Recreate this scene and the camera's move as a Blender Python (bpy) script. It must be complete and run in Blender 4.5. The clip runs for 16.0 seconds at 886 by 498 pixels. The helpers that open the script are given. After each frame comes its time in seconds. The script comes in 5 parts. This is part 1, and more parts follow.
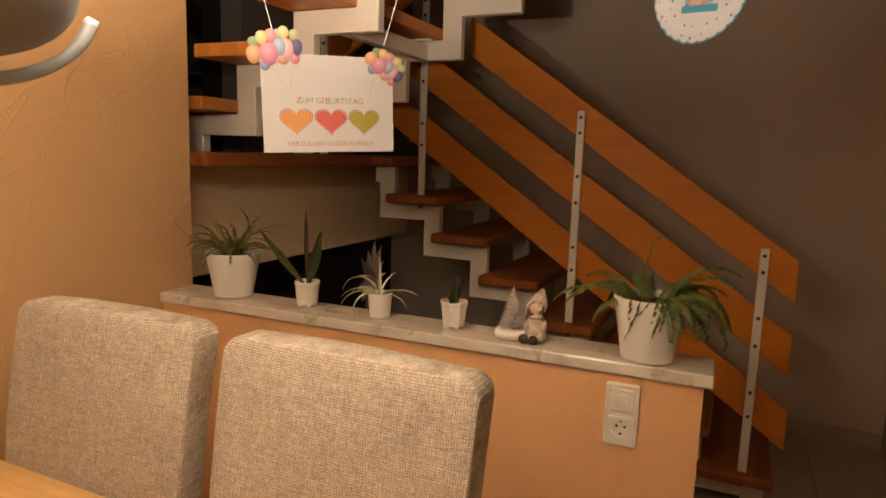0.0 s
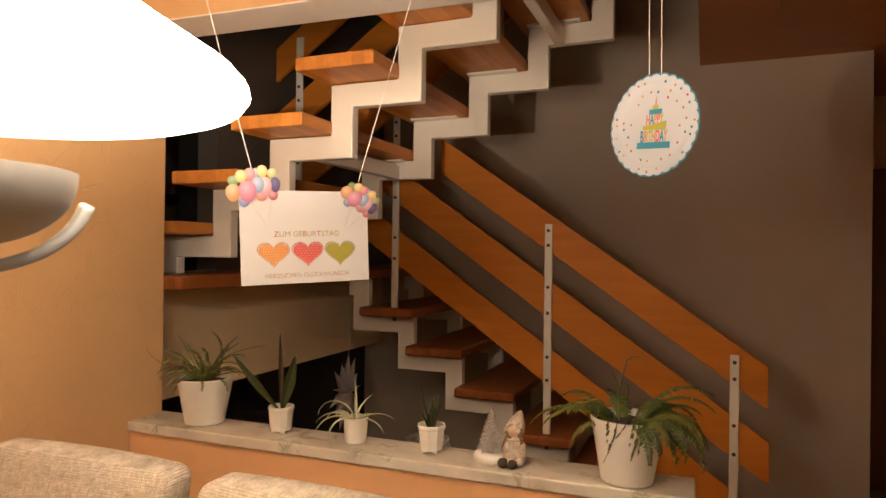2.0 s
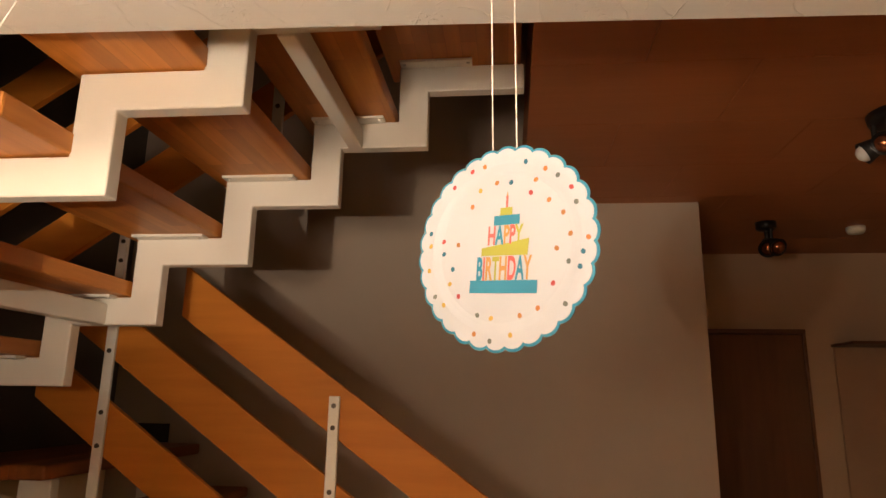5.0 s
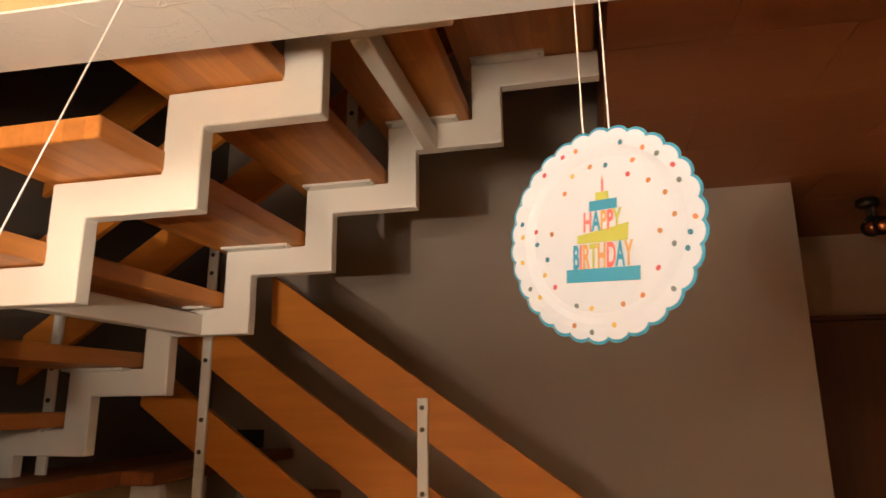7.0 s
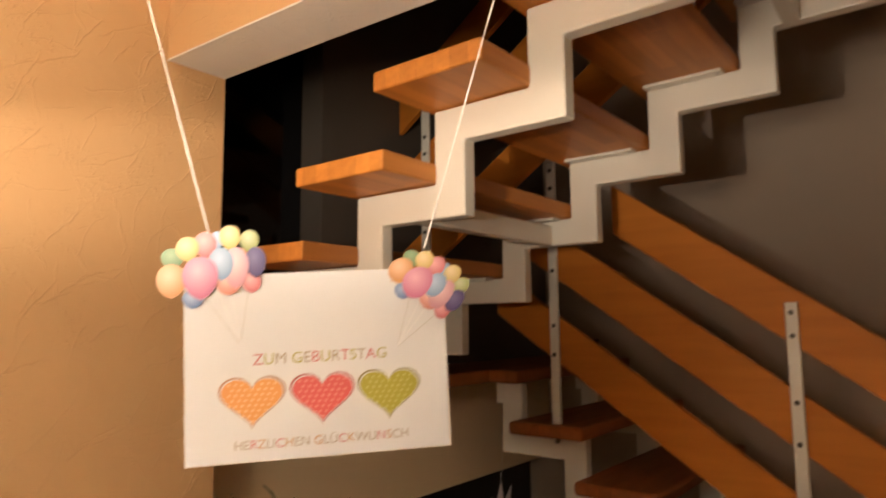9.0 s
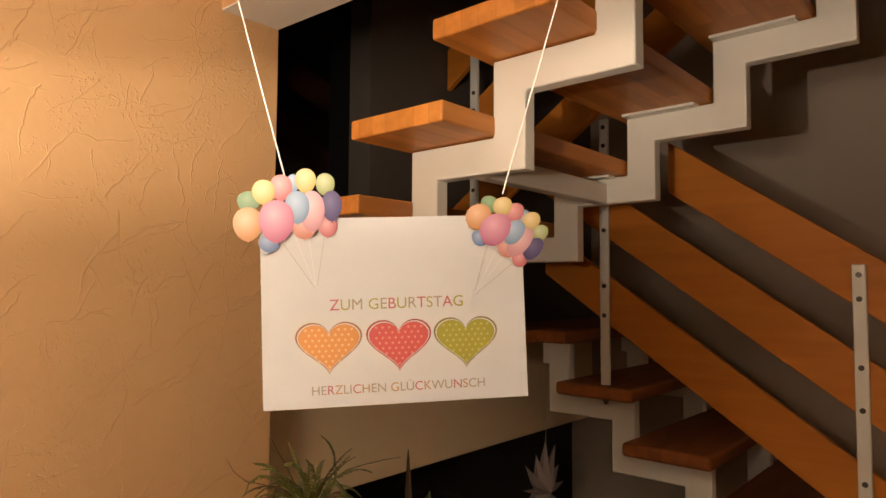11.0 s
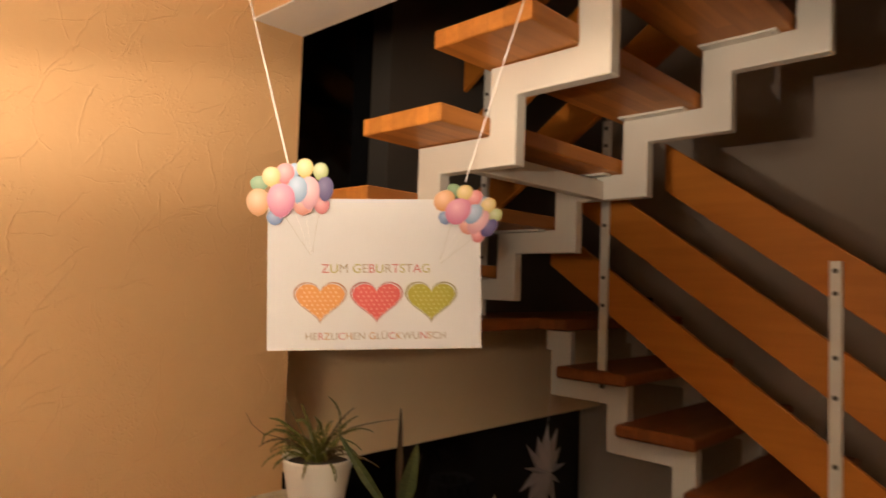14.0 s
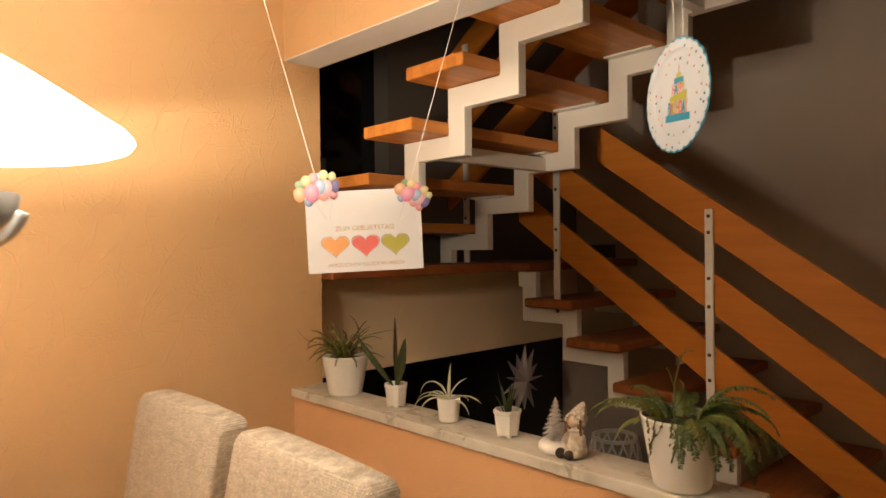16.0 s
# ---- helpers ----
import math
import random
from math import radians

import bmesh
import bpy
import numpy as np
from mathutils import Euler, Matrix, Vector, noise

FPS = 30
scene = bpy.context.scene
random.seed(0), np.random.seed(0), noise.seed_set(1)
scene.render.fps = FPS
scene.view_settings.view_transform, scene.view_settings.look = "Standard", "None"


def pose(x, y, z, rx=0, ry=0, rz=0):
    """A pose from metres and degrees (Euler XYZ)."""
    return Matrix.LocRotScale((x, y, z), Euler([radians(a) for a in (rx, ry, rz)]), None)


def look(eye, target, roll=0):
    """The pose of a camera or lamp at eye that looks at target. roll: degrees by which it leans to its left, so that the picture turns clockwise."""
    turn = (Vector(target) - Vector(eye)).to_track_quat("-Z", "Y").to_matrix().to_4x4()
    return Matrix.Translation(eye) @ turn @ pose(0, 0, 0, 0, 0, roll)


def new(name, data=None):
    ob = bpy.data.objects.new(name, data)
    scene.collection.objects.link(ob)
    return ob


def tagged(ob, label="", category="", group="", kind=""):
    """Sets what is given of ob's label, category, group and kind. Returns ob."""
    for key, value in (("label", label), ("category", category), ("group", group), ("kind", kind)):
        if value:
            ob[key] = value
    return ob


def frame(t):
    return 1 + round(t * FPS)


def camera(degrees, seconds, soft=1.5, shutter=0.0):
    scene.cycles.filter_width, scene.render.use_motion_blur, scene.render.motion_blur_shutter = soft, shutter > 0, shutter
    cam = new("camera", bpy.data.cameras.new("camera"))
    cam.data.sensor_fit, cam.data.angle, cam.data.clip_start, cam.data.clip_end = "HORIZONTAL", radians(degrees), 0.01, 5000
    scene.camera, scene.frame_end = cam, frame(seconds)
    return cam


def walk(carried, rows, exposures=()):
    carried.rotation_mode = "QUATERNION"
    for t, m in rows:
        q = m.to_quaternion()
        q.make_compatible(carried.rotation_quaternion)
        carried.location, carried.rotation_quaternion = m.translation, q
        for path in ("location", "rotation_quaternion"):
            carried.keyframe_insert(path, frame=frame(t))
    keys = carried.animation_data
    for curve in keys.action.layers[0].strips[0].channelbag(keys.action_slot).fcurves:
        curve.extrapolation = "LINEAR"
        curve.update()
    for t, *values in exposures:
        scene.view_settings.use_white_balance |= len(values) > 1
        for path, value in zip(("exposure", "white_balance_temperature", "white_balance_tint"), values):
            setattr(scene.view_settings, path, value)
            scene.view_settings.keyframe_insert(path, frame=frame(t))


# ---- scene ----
cam = camera(68.7, 16.0, shutter=0.5)
PATH = [
    (0, (-0.027, 0.133, 1.429), (-0.842, 1.935, 1.135), 1.9),
    (0.5, (-0.031, 0.105, 1.452), (-0.794, 1.941, 1.242), 2.5),
    (1, (-0.028, 0.084, 1.475), (-0.776, 1.936, 1.388), 1.9),
    (1.5, (-0.023, 0.082, 1.483), (-0.762, 1.94, 1.476), 2.3),
    (2, (-0.026, 0.108, 1.5), (-0.777, 1.962, 1.506), 0.7),
    (2.5, (-0.008, 0.217, 1.516), (-0.713, 2.088, 1.558), 0.3),
    (3, (-0.008, 0.371, 1.519), (-0.531, 2.299, 1.619), 1.5),
    (3.5, (-0.059, 0.57, 1.564), (-0.375, 2.525, 1.842), 1.4),
    (4, (-0.096, 0.716, 1.599), (-0.262, 2.683, 1.922), 0.1),
    (4.2, (-0.108, 0.777, 1.605), (-0.28, 2.735, 1.976), 0.5),
    (6.3, (-0.141, 0.973, 1.634), (-0.475, 2.886, 2.113), -1.1),
    (6.5, (-0.145, 0.965, 1.627), (-0.532, 2.871, 2.093), -1.0),
    (7, (-0.154, 0.945, 1.617), (-0.579, 2.846, 2.071), -0.6),
    (7.5, (-0.184, 0.933, 1.62), (-0.818, 2.775, 2.074), -1.0),
    (8, (-0.226, 0.913, 1.611), (-1.126, 2.652, 2.017), -1.0),
    (8.5, (-0.265, 0.884, 1.587), (-1.376, 2.512, 1.928), -0.7),
    (9, (-0.299, 0.876, 1.573), (-1.528, 2.436, 1.801), -0.5),
    (9.2, (-0.302, 0.867, 1.566), (-1.59, 2.388, 1.739), -0.9),
    (11.3, (-0.359, 0.861, 1.553), (-1.685, 2.354, 1.661), 0.7),
    (11.5, (-0.359, 0.858, 1.552), (-1.711, 2.328, 1.668), 0.6),
    (12, (-0.348, 0.851, 1.557), (-1.725, 2.295, 1.692), 1.0),
    (12.5, (-0.322, 0.847, 1.549), (-1.687, 2.303, 1.687), 1.8),
    (13, (-0.294, 0.851, 1.54), (-1.684, 2.283, 1.676), 2.0),
    (13.5, (-0.249, 0.856, 1.523), (-1.72, 2.205, 1.652), 2.2),
    (14, (-0.177, 0.795, 1.517), (-1.569, 2.226, 1.626), 2.0),
    (14.5, (-0.052, 0.682, 1.506), (-1.269, 2.268, 1.562), 0.8),
    (15, (0.133, 0.572, 1.51), (-1.193, 2.064, 1.64), 1.4),
    (15.5, (0.308, 0.492, 1.49), (-1.088, 1.924, 1.504), 1.1),
    (16, (0.497, 0.374, 1.484), (-0.962, 1.742, 1.477), -0.6),
]
walk(cam, [(t, look(eye, target, roll)) for t, eye, target, roll in PATH],
     [(0, -0.2, 6950, 14), (0.5, 0.08, 6650, 12), (1.0, 0.14, 6650, 14), (2.0, 0.07, 6800, 15), (2.5, 0.0, 6900, 15), (3.0, 0.0, 7250, 19), (3.5, 0.5, 6750, 13), (4.2, 0.56, 6650, 12), (6.3, 0.46, 6550, 14), (7.5, 0.46, 6350, 13), (8.5, 0.32, 6300, 11), (9.2, 0.05, 6500, 11),
      (11.3, -0.12, 6500, 11), (13.0, -0.2, 6550, 11), (14, -0.1, 6600, 12), (15, 0.1, 6450, 9), (16, 0.17, 6450, 9)])


# ---- world, lights, exposure ----
world = bpy.data.worlds.new("night")
scene.world = world
world.use_nodes = True
world.node_tree.nodes["Background"].inputs[0].default_value = (0.02, 0.03, 0.06, 1)
world.node_tree.nodes["Background"].inputs[1].default_value = 0.05

LAMP = Vector((-0.656, 0.461, 0.012))


def bulb(name, place, energy, colour, radius):
    data = bpy.data.lights.new(name, "POINT")
    data.energy, data.color, data.shadow_soft_size = energy, colour, radius
    ob = new(name, data)
    ob.location = place
    return ob


bulb("pendant_bulb", LAMP + Vector((0, 0, 1.5430)), 47.0, (1.0, 0.85, 0.68), 0.010)


# ---- materials ----
def material(name, colour, rough=0.6, metal=0.0, colour2=None, scale=8.0, detail=4.0, stretch=(1, 1, 1), bump=0.0, bump_scale=60.0,
             emit=None, strength=0.0, spec=0.5, coat=0.0, rand=0.0):
    m = bpy.data.materials.new(name)
    m.use_nodes = True
    nt = m.node_tree
    n, l = nt.nodes, nt.links
    b = n["Principled BSDF"]
    b.inputs["Roughness"].default_value, b.inputs["Metallic"].default_value = rough, metal
    b.inputs["Specular IOR Level"].default_value = spec
    b.inputs["Coat Weight"].default_value = coat
    b.inputs["Coat Roughness"].default_value = 0.15
    tc = n.new("ShaderNodeTexCoord")
    mp = n.new("ShaderNodeMapping")
    mp.inputs["Scale"].default_value = stretch
    l.new(tc.outputs["Object"], mp.inputs["Vector"])
    b.inputs["Base Color"].default_value = (*colour, 1)
    if colour2:
        nz = n.new("ShaderNodeTexNoise")
        nz.inputs["Scale"].default_value, nz.inputs["Detail"].default_value = scale, detail
        l.new(mp.outputs[0], nz.inputs["Vector"])
        rp = n.new("ShaderNodeValToRGB")
        rp.color_ramp.elements[0].position, rp.color_ramp.elements[1].position = 0.3, 0.7
        rp.color_ramp.elements[0].color, rp.color_ramp.elements[1].color = (*colour, 1), (*colour2, 1)
        l.new(nz.outputs["Fac"], rp.inputs["Fac"])
        out = rp.outputs["Color"]
        if rand:
            info = n.new("ShaderNodeObjectInfo")
            hs = n.new("ShaderNodeHueSaturation")
            mr = n.new("ShaderNodeMapRange")
            mr.inputs["To Min"].default_value, mr.inputs["To Max"].default_value = 1 - rand, 1 + rand
            l.new(info.outputs["Random"], mr.inputs["Value"])
            l.new(mr.outputs[0], hs.inputs["Value"])
            l.new(out, hs.inputs["Color"])
            out = hs.outputs["Color"]
        l.new(out, b.inputs["Base Color"])
    if bump:
        n2 = n.new("ShaderNodeTexNoise")
        n2.inputs["Scale"].default_value, n2.inputs["Detail"].default_value = bump_scale, 4
        l.new(mp.outputs[0], n2.inputs["Vector"])
        bp = n.new("ShaderNodeBump")
        bp.inputs["Strength"].default_value, bp.inputs["Distance"].default_value = bump, 0.01
        l.new(n2.outputs["Fac"], bp.inputs["Height"])
        l.new(bp.outputs["Normal"], b.inputs["Normal"])
    if emit:
        b.inputs["Emission Color"].default_value, b.inputs["Emission Strength"].default_value = (*emit, 1), strength
    return m


def plaster(name, colour, colour2, scratch=0.35, lying=False):
    """Painted trowelled plaster: long thin raised strokes that cross here and there, patches of crumbs and a fine grain."""
    m = material(name, colour, 0.75, 0, colour2, 3.0, 5)
    nt = m.node_tree
    n, l = nt.nodes, nt.links
    tc = n.new("ShaderNodeTexCoord")

    def calc(op, *values):
        node = n.new("ShaderNodeMath")
        node.operation = op
        for k, v in enumerate(values):
            if isinstance(v, (int, float)):
                node.inputs[k].default_value = v
            else:
                l.new(v, node.inputs[k])
        return node.outputs[0]

    def span(value, lo, hi, out0, out1):
        node = n.new("ShaderNodeMapRange")
        node.interpolation_type = "SMOOTHSTEP"
        for k, v in zip(("From Min", "From Max", "To Min", "To Max"), (lo, hi, out0, out1)):
            node.inputs[k].default_value = v
        l.new(value, node.inputs["Value"])
        return node.outputs[0]

    sep = n.new("ShaderNodeSeparateXYZ")
    l.new(tc.outputs["Object"], sep.inputs[0])
    along, up = (sep.outputs["X"], sep.outputs["Y"]) if lying else (calc("ADD", sep.outputs["X"], sep.outputs["Y"]), sep.outputs["Z"])
    wob = []
    for k, (sc, amount) in enumerate(((9.0, 0.050), (45.0, 0.0125))):
        nz = n.new("ShaderNodeTexNoise")
        nz.inputs["Scale"].default_value, nz.inputs["Detail"].default_value = sc, 1.5
        l.new(tc.outputs["Object"], nz.inputs["Vector"])
        wob.append((nz.outputs["Color"], amount))
    for col, amount in wob:
        sc = n.new("ShaderNodeSeparateColor")
        l.new(col, sc.inputs[0])
        along = calc("MULTIPLY_ADD", calc("SUBTRACT", sc.outputs[0], 0.5), amount, along)
        up = calc("MULTIPLY_ADD", calc("SUBTRACT", sc.outputs[1], 0.5), amount, up)
    add = None
    # size of a stroke's field, base angle and its spread in degrees, half width in metres, height, share of fields left empty
    for i, (size, base, spread, w, tall, empty) in enumerate(((0.190, 52, 60, 0.0017, 1.0, 0.22), (0.150, 38, 50, 0.0016, 0.95, 0.22), (0.135, 88, 70, 0.0015, 0.9, 0.32), (0.105, 45, 90, 0.0014, 0.8, 0.25), (0.075, 60, 150, 0.0013, 0.7, 0.35))):
        cx = n.new("ShaderNodeCombineXYZ")
        u = calc("MULTIPLY_ADD", along, 1 / size, 7.3 * i + 0.4)
        v = calc("MULTIPLY_ADD", up, 1 / size, 3.7 * i + 0.9)
        l.new(u, cx.inputs[0])
        l.new(v, cx.inputs[1])
        cell = n.new("ShaderNodeTexVoronoi")
        cell.voronoi_dimensions = "2D"
        cell.inputs["Scale"].default_value = 1.0
        l.new(cx.outputs[0], cell.inputs["Vector"])
        pos, col = n.new("ShaderNodeSeparateXYZ"), n.new("ShaderNodeSeparateColor")
        l.new(cell.outputs["Position"], pos.inputs[0])
        l.new(cell.outputs["Color"], col.inputs[0])
        du, dv = calc("SUBTRACT", u, pos.outputs[0]), calc("SUBTRACT", v, pos.outputs[1])
        ang = calc("MULTIPLY_ADD", calc("SUBTRACT", col.outputs[0], 0.5), radians(spread), radians(base))
        c, sn = calc("COSINE", ang), calc("SINE", ang)
        p = calc("ADD", calc("MULTIPLY", du, c), calc("MULTIPLY", dv, sn))
        q = calc("SUBTRACT", calc("MULTIPLY", dv, c), calc("MULTIPLY", du, sn))
        bend = calc("MULTIPLY", calc("SUBTRACT", col.outputs[2], 0.5), 0.9)
        q = calc("SUBTRACT", q, calc("MULTIPLY", calc("MULTIPLY", p, p), bend))
        ridge = span(calc("ABSOLUTE", q), 0.0, w / size * 1.5, tall, 0.0)
        ends = span(calc("ABSOLUTE", p), 0.30, 0.62, 1.0, 0.0)
        there = span(col.outputs[1], empty, empty + 0.25, 0.0, 1.0)
        h = calc("MULTIPLY", calc("MULTIPLY", ridge, ends), there)
        add = h if add is None else calc("MAXIMUM", add, h)
    crumb = n.new("ShaderNodeTexNoise")
    crumb.inputs["Scale"].default_value, crumb.inputs["Detail"].default_value = 110.0, 2
    l.new(tc.outputs["Object"], crumb.inputs["Vector"])
    cr = n.new("ShaderNodeMapRange")
    cr.inputs["From Min"].default_value, cr.inputs["From Max"].default_value = 0.56, 0.68
    l.new(crumb.outputs["Fac"], cr.inputs["Value"])
    patch = n.new("ShaderNodeTexNoise")
    patch.inputs["Scale"].default_value, patch.inputs["Detail"].default_value = 7.0, 4
    l.new(tc.outputs["Object"], patch.inputs["Vector"])
    pr = n.new("ShaderNodeMapRange")
    pr.inputs["From Min"].default_value, pr.inputs["From Max"].default_value = 0.50, 0.62
    pr.inputs["To Max"].default_value = 0.8
    l.new(patch.outputs["Fac"], pr.inputs["Value"])
    cm = n.new("ShaderNodeMath")
    cm.operation = "MULTIPLY"
    l.new(cr.outputs[0], cm.inputs[0])
    l.new(pr.outputs[0], cm.inputs[1])
    ca = n.new("ShaderNodeMath")
    ca.operation = "ADD"
    l.new(add, ca.inputs[0])
    l.new(cm.outputs[0], ca.inputs[1])
    fine = n.new("ShaderNodeTexNoise")
    fine.inputs["Scale"].default_value, fine.inputs["Detail"].default_value = 45.0, 5
    l.new(tc.outputs["Object"], fine.inputs["Vector"])
    fm = n.new("ShaderNodeMath")
    fm.operation = "MULTIPLY_ADD"
    fm.inputs[1].default_value = 0.35
    l.new(fine.outputs["Fac"], fm.inputs[0])
    l.new(ca.outputs[0], fm.inputs[2])
    bp = n.new("ShaderNodeBump")
    bp.inputs["Strength"].default_value, bp.inputs["Distance"].default_value = scratch, 0.004
    l.new(fm.outputs[0], bp.inputs["Height"])
    l.new(bp.outputs["Normal"], n["Principled BSDF"].inputs["Normal"])
    return m


def wood(name, c1, c2, axis="x", rough=0.4, scale=3.0, rand=0.12, coat=0.2, spec=0.5):
    stretch = {"x": (1.2, 14, 14), "y": (14, 1.2, 14), "z": (14, 14, 1.2)}[axis]
    return material(name, c1, rough, 0, c2, scale, 6, stretch, 0.06, 6.0, coat=coat, rand=rand, spec=spec)


ORANGE = plaster("apricot_plaster", (0.64, 0.390, 0.184), (0.61, 0.366, 0.168), 0.46)
SALMON = plaster("salmon_plaster", (0.81, 0.450, 0.215), (0.78, 0.425, 0.195), 0.30)
WHITEPL = plaster("white_plaster", (0.78, 0.76, 0.72), (0.72, 0.70, 0.66), 0.40, True)
TAUPE = material("taupe_paint", (0.50, 0.405, 0.32), 0.75, 0, (0.465, 0.375, 0.295), 2.5, 4, bump=0.05, bump_scale=120)
# the dimness of the wall by the stair window is put into this colour
SHADEWALL = material("shaded_wall_paint", (0.085, 0.070, 0.058), 0.5, 0, (0.075, 0.061, 0.05), 2.5, 4, bump=0.05, bump_scale=120)
# white paint tinted: the warm light bounced into the hall is in this colour
HALLWARM = material("hall_white_warm_bounce", (0.58, 0.41, 0.275), 0.85, 0, (0.54, 0.38, 0.25), 2.0, 4, bump=0.05, bump_scale=90)
CREAM = material("cream_paint", (0.95, 0.75, 0.475), 0.85, 0, (0.91, 0.71, 0.445), 2.0, 4, bump=0.06, bump_scale=90)
CEILBROWN = wood("brown_ceiling_panel", (0.42, 0.15, 0.05), (0.39, 0.138, 0.046), "x", 0.5, 2.0, 0.05, 0.0)
TREAD = wood("beech_tread_x", (0.62, 0.245, 0.046), (0.50, 0.185, 0.032), "y", 0.48, 3.0, 0.12, 0.0)


def lamellae(m, length, width):
    """Glued strips along y: each with a tint of its own, over the grain."""
    nt = m.node_tree
    n, l = nt.nodes, nt.links
    b = n["Principled BSDF"]
    col = b.inputs["Base Color"].links[0].from_socket
    tc = n.new("ShaderNodeTexCoord")
    sp = n.new("ShaderNodeSeparateXYZ")
    cb = n.new("ShaderNodeCombineXYZ")
    l.new(tc.outputs["Object"], sp.inputs[0])
    l.new(sp.outputs["Y"], cb.inputs["X"])
    l.new(sp.outputs["X"], cb.inputs["Y"])
    br = n.new("ShaderNodeTexBrick")
    br.inputs["Color1"].default_value, br.inputs["Color2"].default_value, br.inputs["Mortar"].default_value = (1.08, 1.06, 1.04, 1), (0.80, 0.76, 0.70, 1), (0.72, 0.66, 0.6, 1)
    br.inputs["Scale"].default_value, br.inputs["Mortar Size"].default_value = 1.0, 0.0006
    br.inputs["Brick Width"].default_value, br.inputs["Row Height"].default_value = length, width
    l.new(cb.outputs[0], br.inputs["Vector"])
    mix = n.new("ShaderNodeMix")
    mix.data_type = "RGBA"
    mix.blend_type = "MULTIPLY"
    mix.inputs["Factor"].default_value = 1.0
    l.new(col, mix.inputs["A"])
    l.new(br.outputs["Color"], mix.inputs["B"])
    l.new(mix.outputs["Result"], b.inputs["Base Color"])
    return m


# the same beech, darker and redder: the lower flight's shade is in the colour
TREADSHADE = wood("shaded_beech_tread", (0.31, 0.098, 0.025), (0.24, 0.072, 0.018), "y", 0.5, 3.0, 0.12, 0.0, 0.3)
for m in (TREAD, TREADSHADE):
    lamellae(m, 0.46, 0.043)
RAIL = wood("beech_rail", (0.54, 0.188, 0.024), (0.47, 0.155, 0.019), "x", 0.5, 2.5, 0.06, 0.0, 0.2)
DOORWOOD = wood("dark_door_wood", (0.165, 0.056, 0.017), (0.130, 0.042, 0.013), "z", 0.45, 2.0)
TABLEWOOD = wood("honey_oak_table", (0.60, 0.36, 0.14), (0.50, 0.28, 0.10), "x", 0.35, 3.0)
LEGWOOD = wood("dark_leg_wood", (0.12, 0.06, 0.03), (0.09, 0.045, 0.02), "z", 0.4)
STEELWHITE = material("cream_lacquered_steel", (0.75, 0.71, 0.635), 0.38, 0, (0.72, 0.68, 0.605), 4, 3, coat=0.1)
BOLT = material("dark_bolt_steel", (0.09, 0.075, 0.06), 0.4, 0.8)
BRIGHT = material("bright_bolt_steel", (0.6, 0.58, 0.55), 0.3, 0.9)


def marble(name, c1, c2, vein):
    """Polished stone: clouds of two tones crossed by thin broken veins."""
    m = material(name, c1, 0.18, 0, c2, 7.0, 9, (1, 1.8, 1), coat=0.3)
    nt = m.node_tree
    n, l = nt.nodes, nt.links
    b = n["Principled BSDF"]
    tc = n.new("ShaderNodeTexCoord")
    col = b.inputs["Base Color"].links[0].from_socket
    for sc, w, lo, k in ((3.0, 0.045, 0.50, 0.55), (16.0, 0.06, 0.53, 0.6)):
        nz = n.new("ShaderNodeTexNoise")
        nz.inputs["Scale"].default_value, nz.inputs["Detail"].default_value, nz.inputs["Distortion"].default_value = sc, 8, 1.6
        l.new(tc.outputs["Object"], nz.inputs["Vector"])
        sub = n.new("ShaderNodeMath")
        sub.operation = "SUBTRACT"
        sub.inputs[1].default_value = 0.5
        l.new(nz.outputs["Fac"], sub.inputs[0])
        ab = n.new("ShaderNodeMath")
        ab.operation = "ABSOLUTE"
        l.new(sub.outputs[0], ab.inputs[0])
        mr = n.new("ShaderNodeMapRange")
        mr.inputs["From Max"].default_value = w
        mr.inputs["To Min"].default_value, mr.inputs["To Max"].default_value = k, 0.0
        l.new(ab.outputs[0], mr.inputs["Value"])
        gate = n.new("ShaderNodeTexNoise")
        gate.inputs["Scale"].default_value = sc * 0.9
        l.new(tc.outputs["Object"], gate.inputs["Vector"])
        g = n.new("ShaderNodeMapRange")
        g.inputs["From Min"].default_value, g.inputs["From Max"].default_value = lo, lo + 0.15
        l.new(gate.outputs["Fac"], g.inputs["Value"])
        mul = n.new("ShaderNodeMath")
        mul.operation = "MULTIPLY"
        l.new(mr.outputs[0], mul.inputs[0])
        l.new(g.outputs[0], mul.inputs[1])
        mix = n.new("ShaderNodeMix")
        mix.data_type = "RGBA"
        mix.inputs["B"].default_value = (*vein, 1)
        l.new(mul.outputs[0], mix.inputs["Factor"])
        l.new(col, mix.inputs["A"])
        col = mix.outputs["Result"]
    l.new(col, b.inputs["Base Color"])
    return m


MARBLE = marble("cream_veined_marble", (0.74, 0.68, 0.565), (0.55, 0.49, 0.395), (0.20, 0.155, 0.10))
TILE = material("beige_floor_tile", (0.42, 0.33, 0.25), 0.35, 0, (0.37, 0.29, 0.22), 5, 5, rand=0.08)
GROUT = material("grey_grout", (0.24, 0.20, 0.16), 0.9, 0, (0.2, 0.17, 0.14), 30, 3)
GLASSDARK = material("night_window_glass", (0.004, 0.004, 0.005), 0.06, 0, spec=0.4)
FRAMEDARK = material("dark_window_frame", (0.02, 0.018, 0.016), 0.5, 0)
PLASTICWHITE = material("ivory_plastic", (0.84, 0.79, 0.69), 0.35, 0, (0.82, 0.77, 0.67), 8, 2)
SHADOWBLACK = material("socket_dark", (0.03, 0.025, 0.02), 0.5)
CERAMIC = material("cream_glazed_ceramic", (0.84, 0.81, 0.75), 0.3, 0, (0.76, 0.72, 0.63), 5, 3, coat=0.4)
